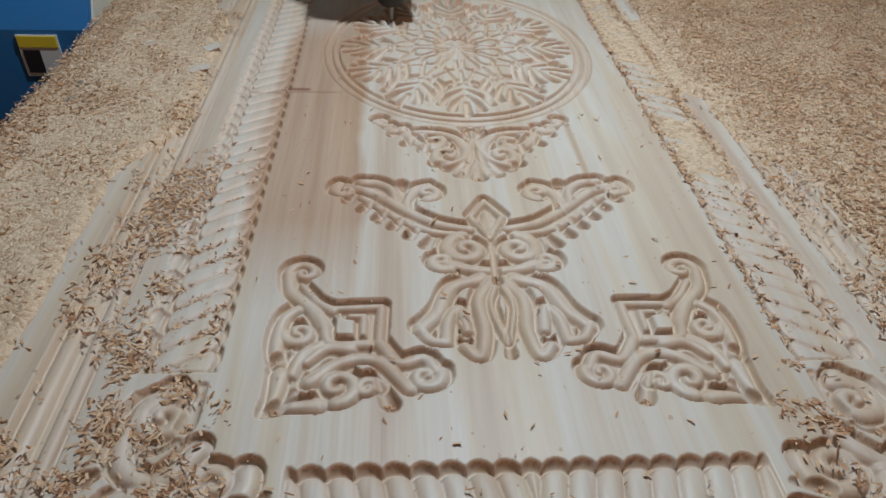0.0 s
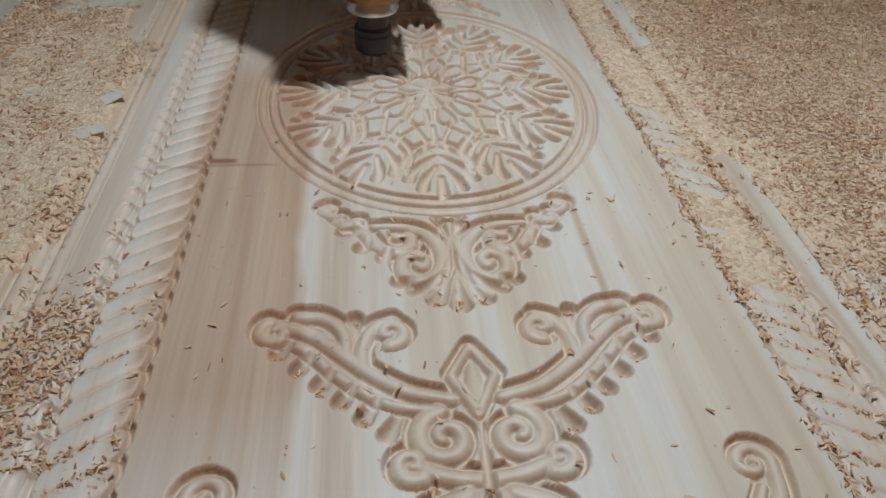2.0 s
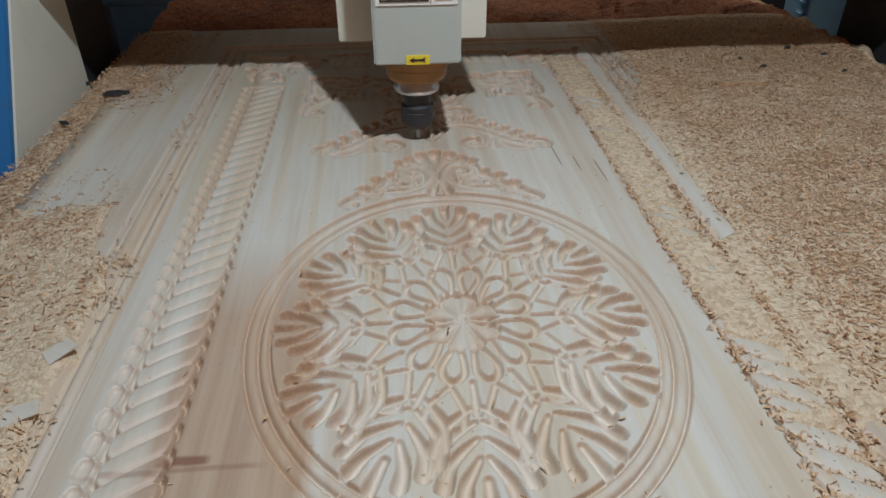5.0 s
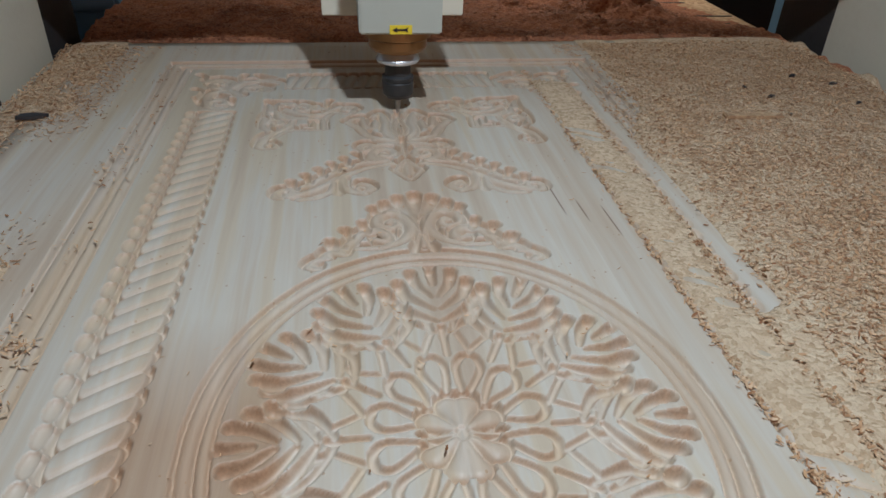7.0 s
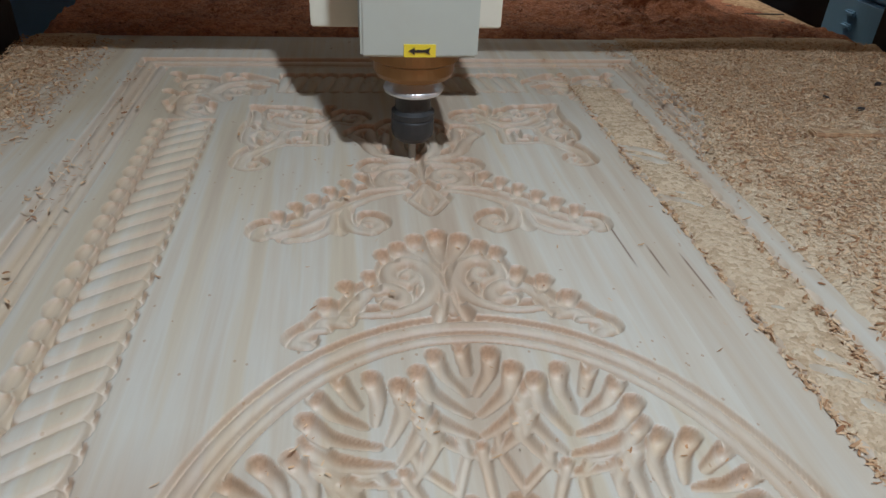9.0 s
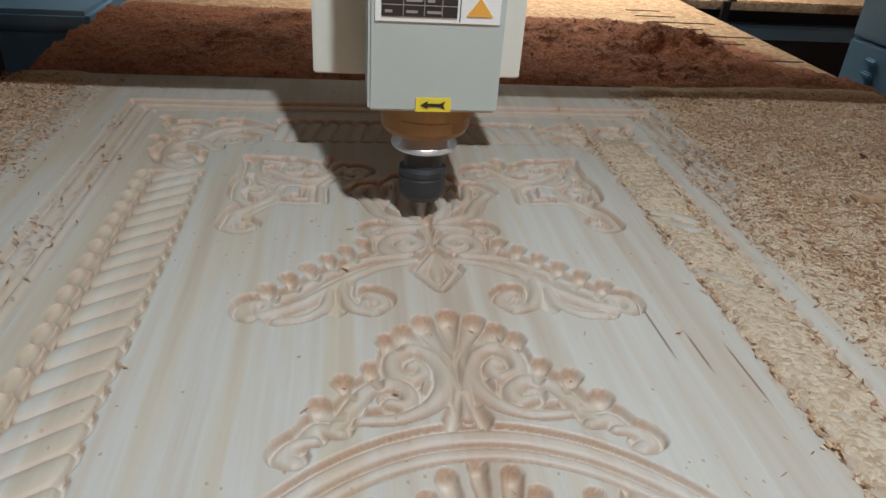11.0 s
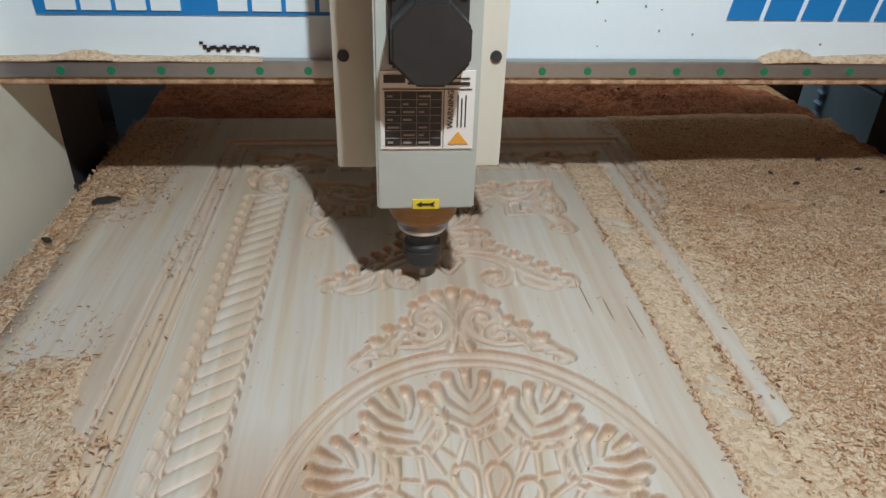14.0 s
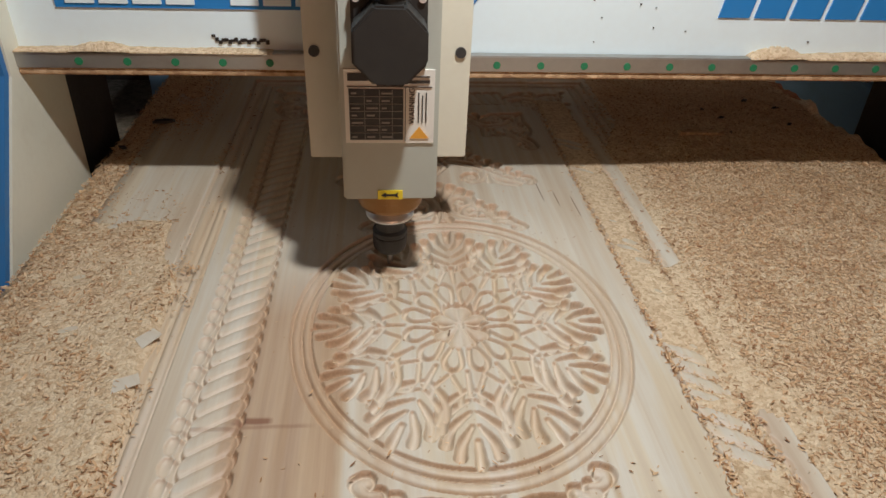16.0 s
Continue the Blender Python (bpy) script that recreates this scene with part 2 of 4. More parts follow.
def grid_mesh(name, xs, ys, zs, mat, floor=None, smooth=True):
    """A surface over a grid, with sides down to floor."""
    nx, ny = len(xs), len(ys)
    X, Y = np.meshgrid(xs, ys)
    co = np.stack([X, Y, zs], -1).reshape(-1, 3)
    i = np.arange(nx * ny).reshape(ny, nx)
    quads = np.stack([i[:-1, :-1], i[:-1, 1:], i[1:, 1:], i[1:, :-1]], -1).reshape(-1, 4)
    if floor is not None:
        rim = np.concatenate([i[0, :], i[1:, -1], i[-1, -2::-1], i[-2:0:-1, 0]])
        low = co[rim].copy()
        low[:, 2] = floor
        j = np.arange(len(rim)) + len(co)
        co = np.concatenate([co, low])
        quads = np.concatenate([quads, np.stack([rim, j, np.roll(j, -1), np.roll(rim, -1)], -1)])
    me = bpy.data.meshes.new(name)
    me.vertices.add(len(co))
    me.vertices.foreach_set("co", co.astype(np.float32).ravel())
    me.loops.add(quads.size)
    me.loops.foreach_set("vertex_index", quads.astype(np.int32).ravel())
    me.polygons.add(len(quads))
    me.polygons.foreach_set("loop_start", np.arange(0, quads.size, 4, dtype=np.int32))
    me.polygons.foreach_set("use_smooth", np.full(len(quads), smooth))
    me.update(calc_edges=True)
    me.materials.append(mat)
    return new(name, me)


# ---- the carved board ----


def rise(lo, hi, v):
    t = np.clip((v - lo) / (hi - lo), 0, 1)
    return t * t * (3 - 2 * t)


def between(v, lo, hi, soft):
    return rise(lo - soft, lo + soft, v) * (1 - rise(hi - soft, hi + soft, v))


TOP, XC, YC = 0.80, 0.007, 0.036
BOARD = (-0.612, 0.602, -1.22, 1.228)


class Relief:
    """A quarter of the carving, as heights over u (from the middle line) and v (from the rosette's middle)."""

    def __init__(self, us, vs):
        self.squeeze = 0.983
        self.us, self.vs = us, vs / self.squeeze
        self.U, self.V = np.meshgrid(self.us, self.vs)
        self.pocket = np.zeros(self.U.shape)
        self.dome = np.zeros(self.U.shape)
        self.hollow = np.zeros(self.U.shape)

    def stroke(self, points, w0, w1=None, mid=None, margin=0.0042, lift=1.0, fall=None, smooth=True, depth=0.45):
        """A rounded strand along points, w0 wide at its start and w1 at its end (half widths); its crown sinks from lift to fall."""
        w1 = w0 if w1 is None else w1
        fall = lift if fall is None else fall
        if depth < 0.52:
            w0, w1, mid = 1.28 * w0, 1.28 * w1, mid and 1.28 * mid
        pts = curve(points) if smooth and len(points) > 2 else np.array(points, float)
        big = max(w0, w1, mid or 0) + margin + 0.004
        a, b = np.searchsorted(self.us, (pts[:, 0].min() - big, pts[:, 0].max() + big))
        c, d = np.searchsorted(self.vs, (pts[:, 1].min() - big, pts[:, 1].max() + big))
        if a >= b or c >= d:
            return
        U, V = self.U[c:d, a:b], self.V[c:d, a:b]
        hill = np.zeros(U.shape)
        out = np.full(U.shape, 9.0)
        n = len(pts) - 1
        for k in range(n):
            p, q = pts[k], pts[k + 1]
            e = q - p
            s = np.clip(((U - p[0]) * e[0] + (V - p[1]) * e[1]) / max(e @ e, 1e-12), 0, 1)
            dist = np.hypot(U - p[0] - s * e[0], V - p[1] - s * e[1])
            f = (k + s) / n
            w = w0 + (w1 - w0) * f if mid is None else np.where(f < 0.5, w0 + (mid - w0) * 2 * f, mid + (w1 - mid) * (2 * f - 1))
            ridge = np.clip(1 - (dist / np.maximum(w, 1e-4)) ** 2, 0, 1) ** 0.62
            hill = np.maximum(hill, ridge * (lift + (fall - lift) * f))
            out = np.minimum(out, dist - w)
        self.dome[c:d, a:b] = np.maximum(self.dome[c:d, a:b], hill)
        # a ball-nosed wall: sharp at the lip, rounded into the floor
        wall = np.sqrt(np.clip(1 - (1 - np.clip((margin - out) / margin, 0, 1)) ** 2, 0, 1))
        self.pocket[c:d, a:b] = np.maximum(self.pocket[c:d, a:b], depth * wall)

    def spiral(self, centre, radius, start, turns, w0, w1, **more):
        """A volute winding inward from its start angle (degrees)."""
        k = max(8, int(abs(turns) * 18))
        pts = []
        for i in range(k + 1):
            f = i / k
            a = radians(start + 360 * turns * f)
            r = radius * (1 - 0.82 * f)
            pts.append((centre[0] + r * math.cos(a), centre[1] + r * math.sin(a)))
        self.stroke(pts, w0, w1, smooth=False, **more)

    def flute(self, points, w0, w1, d0=0.10, d1=0.42, smooth=True):
        """A hollow gouged along points, widening and deepening to a round cup at its end; neighbours meet in a sharp ridge."""
        pts = curve(points) if smooth and len(points) > 2 else np.array(points, float)
        big = max(w0, w1) + 0.003
        a, b = np.searchsorted(self.us, (pts[:, 0].min() - big, pts[:, 0].max() + big))
        c, d = np.searchsorted(self.vs, (pts[:, 1].min() - big, pts[:, 1].max() + big))
        if a >= b or c >= d:
            return
        U, V = self.U[c:d, a:b], self.V[c:d, a:b]
        cut = np.zeros(U.shape)
        n = len(pts) - 1
        for k in range(n):
            p, q = pts[k], pts[k + 1]
            e = q - p
            s = np.clip(((U - p[0]) * e[0] + (V - p[1]) * e[1]) / max(e @ e, 1e-12), 0, 1)
            dist = np.hypot(U - p[0] - s * e[0], V - p[1] - s * e[1])
            f = (k + s) / n
            bowl = np.sqrt(np.clip(1 - (dist / (w0 + (w1 - w0) * f)) ** 2, 0, 1))
            cut = np.maximum(cut, bowl * (d0 + (d1 - d0) * f))
        hollow = self.hollow[c:d, a:b]
        self.hollow[c:d, a:b] = np.maximum(hollow, cut)

    def leaf(self, a, b, half):
        """A short hollow leaf from a to its round end at b."""
        self.flute([a, b], half * 0.55, half * 1.10, 0.20, 0.66, smooth=False)


def curve(points, fine=7):
    """A smooth line through points."""
    p = np.array(points, float)
    q = np.concatenate([[2 * p[0] - p[1]], p, [2 * p[-1] - p[-2]]])
    out = []
    for i in range(1, len(q) - 2):
        for t in np.linspace(0, 1, fine, endpoint=False):
            a, b, c, d = q[i - 1:i + 3]
            out.append(0.5 * (2 * b + (c - a) * t + (2 * a - 5 * b + 4 * c - d) * t ** 2 + (3 * b - a - 3 * c + d) * t ** 3))
    out.append(p[-1])
    return np.array(out)


def rosette(R):
    """The oval medallion: a double bead ring, twelve palmettes, house-shaped cells, loops and a flower in the middle."""
    A, B = 0.2455, 0.3085
    r = np.hypot(R.U / A, R.V / B)
    for lo, hi in ((0.872, 0.918), (0.924, 0.980)):
        mid, half = (lo + hi) / 2, (hi - lo) / 2
        R.dome = np.maximum(R.dome, np.sqrt(np.clip(1 - ((r - mid) / half) ** 2, 0, 1)))
    R.pocket = np.maximum(R.pocket, np.clip((0.066 - np.abs(r - 0.926)) / 0.012, 0, 1) * 0.40)

    def at(rad, deg):
        return np.array((A * rad * math.sin(radians(deg)), B * rad * math.cos(radians(deg))))

    def line(rows, *w, **more):
        R.stroke([at(*row) for row in rows], *w, **more)

    for k in range(-1, 5):
        d, e = 30 * k, 30 * k + 15
        axis = at(1, d) / np.hypot(*at(1, d))
        across = np.array((axis[1], -axis[0]))

        def rib(rad, off):
            return at(rad, d) + across * off

        R.flute([rib(0.735, 0), rib(0.795, 0), rib(0.848, 0)], 0.0050, 0.0078, 0.25, 0.62, smooth=False)
        for root, tip, off, half in ((0.450, 0.608, 0.0445, 0.0082), (0.512, 0.678, 0.0465, 0.0090), (0.580, 0.750, 0.0395, 0.0092), (0.655, 0.815, 0.0240, 0.0086)):
            run = tip - root
            for side in (-1, 1):
                R.flute([rib(root, 0.0042 * side), rib(root + 0.24 * run, side * off * 0.46), rib(root + 0.56 * run, side * off * 0.82), rib(tip, side * off)],
                        0.0036, half, 0.22, 0.66)
        R.flute([rib(0.335, 0), rib(0.400, 0), rib(0.480, 0)], 0.0036, 0.0050, 0.28, 0.34, smooth=False)
        for side in (-1, 1):
            # hollows round a flat house-shaped cell and a flat drop
            R.flute([at(0.362, e), at(0.465, e + side * 9.2), at(0.535, e + side * 8.4), at(0.592, e)], 0.0038, 0.0044, 0.24, 0.30, smooth=False)
            R.flute([at(0.150, e + side * 2.0), at(0.230, e + side * 9.2), at(0.290, e + side * 9.8), at(0.330, e + side * 4.8), at(0.338, e)], 0.0036, 0.0052, 0.26, 0.40)
    for k in range(-1, 4):
        line([(0.035, 45 * k + 10), (0.085, 45 * k + 12), (0.128, 45 * k + 14)], 0.006, 0.0125, margin=0.003, depth=0.53, fall=0.8)
    line([(0.0, 0), (0.02, 0)], 0.008, depth=0.53, lift=0.7)


def pendant(R):
    """Two S-scrolls back to back under a fan of leaves, with lobes trailing along the medallion's ring."""
    R.flute([(0.0, 0.395), (0.0, 0.420), (0.0, 0.449)], 0.0055, 0.0120, 0.18, 0.72, smooth=False)
    for line in ([(0.005, 0.378), (0.012, 0.410), (0.024, 0.440)], [(0.013, 0.398), (0.027, 0.415), (0.042, 0.425)], [(0.046, 0.404), (0.054, 0.410), (0.058, 0.412)]):
        R.flute(line, 0.0048, 0.0118, 0.18, 0.70)
    R.stroke([(0.084, 0.316), (0.052, 0.318), (0.026, 0.333), (0.011, 0.362), (0.016, 0.394), (0.035, 0.407), (0.053, 0.396), (0.054, 0.374), (0.038, 0.364)], 0.0050, 0.0058, mid=0.0085)
    R.stroke([(0.038, 0.364), (0.029, 0.374), (0.034, 0.386), (0.040, 0.381)], 0.0055, 0.0050, lift=0.9)
    R.stroke([(0.106, 0.306), (0.092, 0.330), (0.078, 0.352), (0.058, 0.360), (0.044, 0.348), (0.047, 0.334), (0.060, 0.336)], 0.0055, 0.0052, mid=0.0078)
    R.stroke([(0.008, 0.372), (0.003, 0.345), (0.0, 0.318)], 0.004, 0.006)
    R.leaf((0.003, 0.340), (0.013, 0.310), 0.0072)
    R.leaf((0.066, 0.350), (0.074, 0.375), 0.0090)
    R.leaf((0.088, 0.340), (0.098, 0.358), 0.0090)
    R.leaf((0.094, 0.318), (0.116, 0.330), 0.0095)
    R.stroke([(0.100, 0.304), (0.116, 0.310), (0.122, 0.302)], 0.006, 0.0075, fall=0.7)
    R.stroke([(0.118, 0.296), (0.132, 0.294), (0.141, 0.282), (0.133, 0.277)], 0.005, 0.0068, fall=0.75)


def wings(R):
    """A winged heart over a banded tulip."""
    R.stroke([(0.0, 0.500), (0.020, 0.535), (0.0, 0.575)], 0.004, 0.005, smooth=False)
    R.stroke([(0.0, 0.525), (0.0, 0.56)], 0.005, 0.009, lift=0.8)
    R.stroke([(0.022, 0.560), (0.060, 0.548), (0.098, 0.520), (0.140, 0.480), (0.175, 0.462)], 0.006, 0.007)
    R.stroke([(0.030, 0.572), (0.075, 0.562), (0.115, 0.532), (0.150, 0.495), (0.180, 0.480)], 0.005, 0.006)
    R.spiral((0.178, 0.472), 0.016, -60, 1.0, 0.007, 0.004)
    R.stroke([(0.098, 0.522), (0.098, 0.495), (0.086, 0.470), (0.070, 0.462)], 0.006, 0.006)
    R.spiral((0.072, 0.478), 0.016, 90, 1.1, 0.007, 0.004)
    R.stroke([(0.112, 0.505), (0.116, 0.475), (0.134, 0.456), (0.158, 0.452)], 0.005, 0.007)
    R.leaf((0.104, 0.498), (0.104, 0.460), 0.008)
    for k in range(6):
        u = 0.072 + 0.019 * k
        v = 0.590 - 0.0175 * k - 0.00025 * k * k
        R.leaf((u - 0.008, v - 0.018), (u + 0.006, v + 0.006), 0.0085)
    R.spiral((0.030, 0.598), 0.026, -80, 1.35, 0.008, 0.005)
    R.leaf((0.0, 0.575), (0.0, 0.66), 0.006)
    R.stroke([(0.0, 0.640), (0.028, 0.636), (0.050, 0.628)], 0.007, 0.007)
    R.spiral((0.060, 0.622), 0.015, 120, -1.1, 0.007, 0.004)
    R.stroke([(0.006, 0.655), (0.024, 0.690), (0.022, 0.735), (0.030, 0.772), (0.044, 0.758)], 0.007, 0.006)
    R.stroke([(0.018, 0.652), (0.052, 0.668), (0.068, 0.705), (0.088, 0.732)], 0.008, 0.007)
    R.stroke([(0.040, 0.735), (0.046, 0.702), (0.058, 0.718), (0.062, 0.752)], 0.006, 0.006)
    R.stroke([(0.004, 0.668), (0.012, 0.700), (0.002, 0.752)], 0.004, 0.003)
    R.leaf((0.0, 0.745), (0.0, 0.775), 0.006)
    R.stroke([(0.062, 0.752), (0.078, 0.748), (0.090, 0.728)], 0.006, 0.005)


def corner(R):
    """A square corner spray with a volute at each end."""
    R.stroke([(0.231, 0.838), (0.224, 0.818), (0.222, 0.790)], 0.003, 0.008)
    R.stroke([(0.231, 0.838), (0.210, 0.830), (0.185, 0.828)], 0.003, 0.008)
    R.stroke([(0.226, 0.775), (0.231, 0.750), (0.228, 0.716), (0.216, 0.700)], 0.006, 0.006)
    R.stroke([(0.200, 0.775), (0.182, 0.757), (0.158, 0.757)], 0.005, 0.007)
    R.spiral((0.214, 0.640), 0.017, -10, -1.1, 0.006, 0.004)
    R.stroke([(0.231, 0.640), (0.224, 0.672), (0.200, 0.700), (0.186, 0.725)], 0.006, 0.007)
    R.stroke([(0.214, 0.662), (0.196, 0.688), (0.178, 0.702)], 0.004, 0.006)
    R.stroke([(0.178, 0.700), (0.128, 0.698), (0.130, 0.748)], 0.005, 0.005, smooth=False)
    R.stroke([(0.160, 0.712), (0.146, 0.712), (0.146, 0.738)], 0.004, 0.004, smooth=False)
    R.stroke([(0.186, 0.725), (0.178, 0.750), (0.140, 0.752)], 0.005, 0.006)
    R.stroke([(0.130, 0.750), (0.110, 0.778), (0.086, 0.772), (0.074, 0.790)], 0.006, 0.006)
    R.spiral((0.085, 0.796), 0.016, 200, -1.1, 0.007, 0.004)
    R.stroke([(0.195, 0.800), (0.165, 0.775), (0.130, 0.775), (0.100, 0.812)], 0.007, 0.006)
    R.spiral((0.168, 0.806), 0.020, 90, 1.2, 0.007, 0.004)
    R.spiral((0.210, 0.735), 0.016, 0, 1.2, 0.006, 0.004)
    R.stroke([(0.212, 0.790), (0.204, 0.765), (0.188, 0.752)], 0.006, 0.006)
    R.leaf((0.130, 0.800), (0.118, 0.832), 0.009)
    R.leaf((0.205, 0.815), (0.225, 0.835), 0.009)
    R.leaf((0.218, 0.76), (0.231, 0.772), 0.007)
    R.spiral((0.140, 0.810), 0.012, 200, 1.0, 0.006, 0.004)


def rope(R, across, along, lo, hi, end, pitch, lean):
    """A twisted rope between lo and hi across, running along from the middle to its end."""
    mid, half = (lo + hi) / 2, (hi - lo) / 2
    s = (across - mid) / half
    run = np.clip((end - along) / 0.004, 0, 1)
    phase = (along / pitch + lean * s) % 1.0
    strand = np.sqrt(np.clip(1 - (2 * phase - 1) ** 2, 0, 1))
    tip = 0.84 + 0.22 * strand
    inside = np.clip((tip - np.abs(s)) / 0.10, 0, 1) * run
    crown = np.sqrt(np.clip(1 - (0.80 * s) ** 2, 0, 1))
    R.pocket = np.maximum(R.pocket, np.sqrt(np.clip((1.02 + 0.24 * strand - np.abs(s)) / 0.16, 0, 1)) * run * 0.46)
    R.dome = np.maximum(R.dome, inside * (0.66 + 0.56 * crown) * (0.50 + 0.50 * strand))


def borders(R, lean):
    """Twisted ropes, the corner scrolls and the bead moulding that frame the field."""
    rope(R, R.U, R.V, 0.286, 0.344, 0.790, 0.0310, lean)
    rope(R, R.V, R.U, 0.905, 0.984, 0.205, 0.0232, 0.35)
    # a row of small cups along the outer side of the rope
    near = np.abs(R.U - 0.356)
    cup = np.sqrt(np.clip(1 - (near / 0.0085) ** 2 - (2 * ((R.V / 0.0310 + 0.5) % 1.0) - 1) ** 2, 0, 1)) * (R.V < 0.79)
    R.pocket = np.maximum(R.pocket, cup * 0.26 * (1 - np.minimum(R.dome, 1)))
    v = R.V * R.squeeze
    edge = np.where(v - 0.614 > R.U, v - 0.614, R.U)
    for lo, hi in ((0.396, 0.412), (0.420, 0.440)):
        mid, half = (lo + hi) / 2, (hi - lo) / 2
        R.dome = np.maximum(R.dome, np.sqrt(np.clip(1 - ((edge - mid) / half) ** 2, 0, 1)))
    R.pocket = np.maximum(R.pocket, np.clip((0.0275 - np.abs(edge - 0.418)) / 0.005, 0, 1) * 0.5)
    R.spiral((0.262, 0.908), 0.028, 200, -1.3, 0.009, 0.005)
    R.spiral((0.318, 0.838), 0.026, 250, 1.3, 0.009, 0.005)
    R.spiral((0.328, 0.938), 0.032, 40, 1.4, 0.010, 0.006)
    R.stroke([(0.215, 0.950), (0.248, 0.960), (0.285, 0.950), (0.308, 0.915)], 0.008, 0.008)
    R.stroke([(0.315, 0.805), (0.342, 0.838), (0.342, 0.885), (0.305, 0.912)], 0.008, 0.008)
    R.stroke([(0.280, 0.872), (0.296, 0.895), (0.316, 0.910)], 0.008, 0.008)
    for a, b in (((0.218, 0.925), (0.244, 0.930)), ((0.290, 0.806), (0.296, 0.850)), ((0.224, 0.968), (0.260, 0.985)), ((0.346, 0.815), (0.358, 0.858)),
                 ((0.296, 0.955), (0.285, 0.985)), ((0.350, 0.895), (0.368, 0.905)), ((0.352, 0.970), (0.372, 0.990)), ((0.300, 0.868), (0.322, 0.874))):
        R.leaf(a, b, 0.0095)


DEEP = 0.0225


def carved_board():
    step = 0.00145
    us, vs = np.arange(0, 0.4601, step), np.arange(0, 1.0900, step)
    halves = []
    for lean in (0.62, -0.62):
        R = Relief(us, vs)
        for add in (rosette, pendant, wings, corner):
            add(R)
        borders(R, lean)
        # the groove shows its full depth only between strands
        H = -DEEP * np.maximum(R.pocket * (1 - np.minimum(R.dome, 1.20) * 0.79), R.hollow)
        halves.append(np.concatenate([H[:, :0:-1], H], 1))
    back, front = halves
    xs = np.concatenate([np.linspace(BOARD[0], -0.466, 6), XC - us[:0:-1], XC + us, np.linspace(0.472, BOARD[1], 6)])
    ys = np.concatenate([np.linspace(BOARD[2], YC - 1.095, 4), YC - vs[:0:-1], YC + vs, np.linspace(YC + 1.095, BOARD[3], 4)])
    full = np.zeros((len(ys), len(xs)))
    full[4:-4, 6:-6] = np.concatenate([front[:0:-1], back], 0)
    full[:, 6:-6] += 0.00025 * np.sin(np.cumsum(np.random.default_rng(2).normal(0, 0.25, len(xs) - 12)))[None, :]
    board = grid_mesh("carved_board", xs, ys, TOP + full, PINE, floor=TOP - 0.037)
    # carved faces: pinker cut wood, with the pockets' orange shading mixed into its colour
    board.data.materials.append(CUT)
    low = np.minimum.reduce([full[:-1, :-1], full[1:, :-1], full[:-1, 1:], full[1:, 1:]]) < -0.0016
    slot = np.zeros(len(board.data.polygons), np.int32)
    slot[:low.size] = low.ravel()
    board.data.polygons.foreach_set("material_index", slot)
    tagged(board, "pale pine board carved with scrolls, ropes and an oval rosette", "carved board")
    return xs, ys, full


CARVED = carved_board()

# ---- the bed with its shavings ----
TABLE = (-0.700, 1.088, -1.6, 2.45)


def bumps(X, Y, size, seed):
    """Smooth random heights from a few waves."""
    rng = np.random.default_rng(seed)
    z = np.zeros(X.shape)
    for k in range(14):
        f = 2 * math.pi / (size * rng.uniform(0.5, 2.2))
        a = rng.uniform(0, 2 * math.pi)
        z += np.sin(f * (X * math.cos(a) + Y * math.sin(a)) + rng.uniform(0, 6.3))
    return z / 14 ** 0.5


def machine_bed():
    bed = new("machine_bed")
    tagged(bed, "long router bed topped with a worn spoilboard", "router table")
    bed.location = (0, 0, 0)
    part("spoilboard", box((TABLE[0], TABLE[2], 0.725), (TABLE[1], TABLE[3], 0.762), 0.002), MDF, bed, "tan fibreboard with sawn slots")
    part("bed_frame", box((TABLE[0] + 0.02, TABLE[2] + 0.02, 0.55), (TABLE[1] - 0.02, TABLE[3] - 0.02, 0.722), 0.004), DARK, bed)
    for x in (TABLE[0] + 0.1, TABLE[1] - 0.1):
        for y in (TABLE[2] + 0.15, 0.3, TABLE[3] - 0.15):
            part("leg", box((x - 0.05, y - 0.05, 0.0), (x + 0.05, y + 0.05, 0.55), 0.004), DARK, bed)
    return bed


machine_bed()


def pile(x, y):
    """The level of the shavings against the board's face, in metres."""
    w = bumps(x, y, 0.07, 3) * 0.0016 + bumps(x, y, 0.4, 4) * 0.002
    edge_r = 0.443 - 0.066 * between(y, -0.35, 0.72, 0.10) - 0.055 * between(y, -0.16, 0.18, 0.03) + 0.004 * bumps(x, y, 0.06, 61)
    edge_l = -0.452 + 0.050 * between(y, -0.34, 0.20, 0.08)
    right = rise(0, 0.03, x - edge_r) * 0.0238 + rise(0.47, 0.7, x) * 0.003
    over = between(x, 0.290, 0.372, 0.012) * between(y, -0.44, 0.98, 0.06) * (0.0215 - 0.0024 * between(y, -0.24, -0.02, 0.03) - 0.0008 * rise(0.05, 0.3, y))
    left = rise(0, 0.025, edge_l - x) * (1 - rise(0.28, 0.48, y)) * 0.0245
    edge = rise(-0.585, -0.625, x) * 0.021
    corner_heap = rise(0.66, 0.84, y) * rise(-0.47, -0.57, x) * 0.0225
    return np.maximum.reduce([right, over, left, edge, corner_heap]) - 0.020 + w


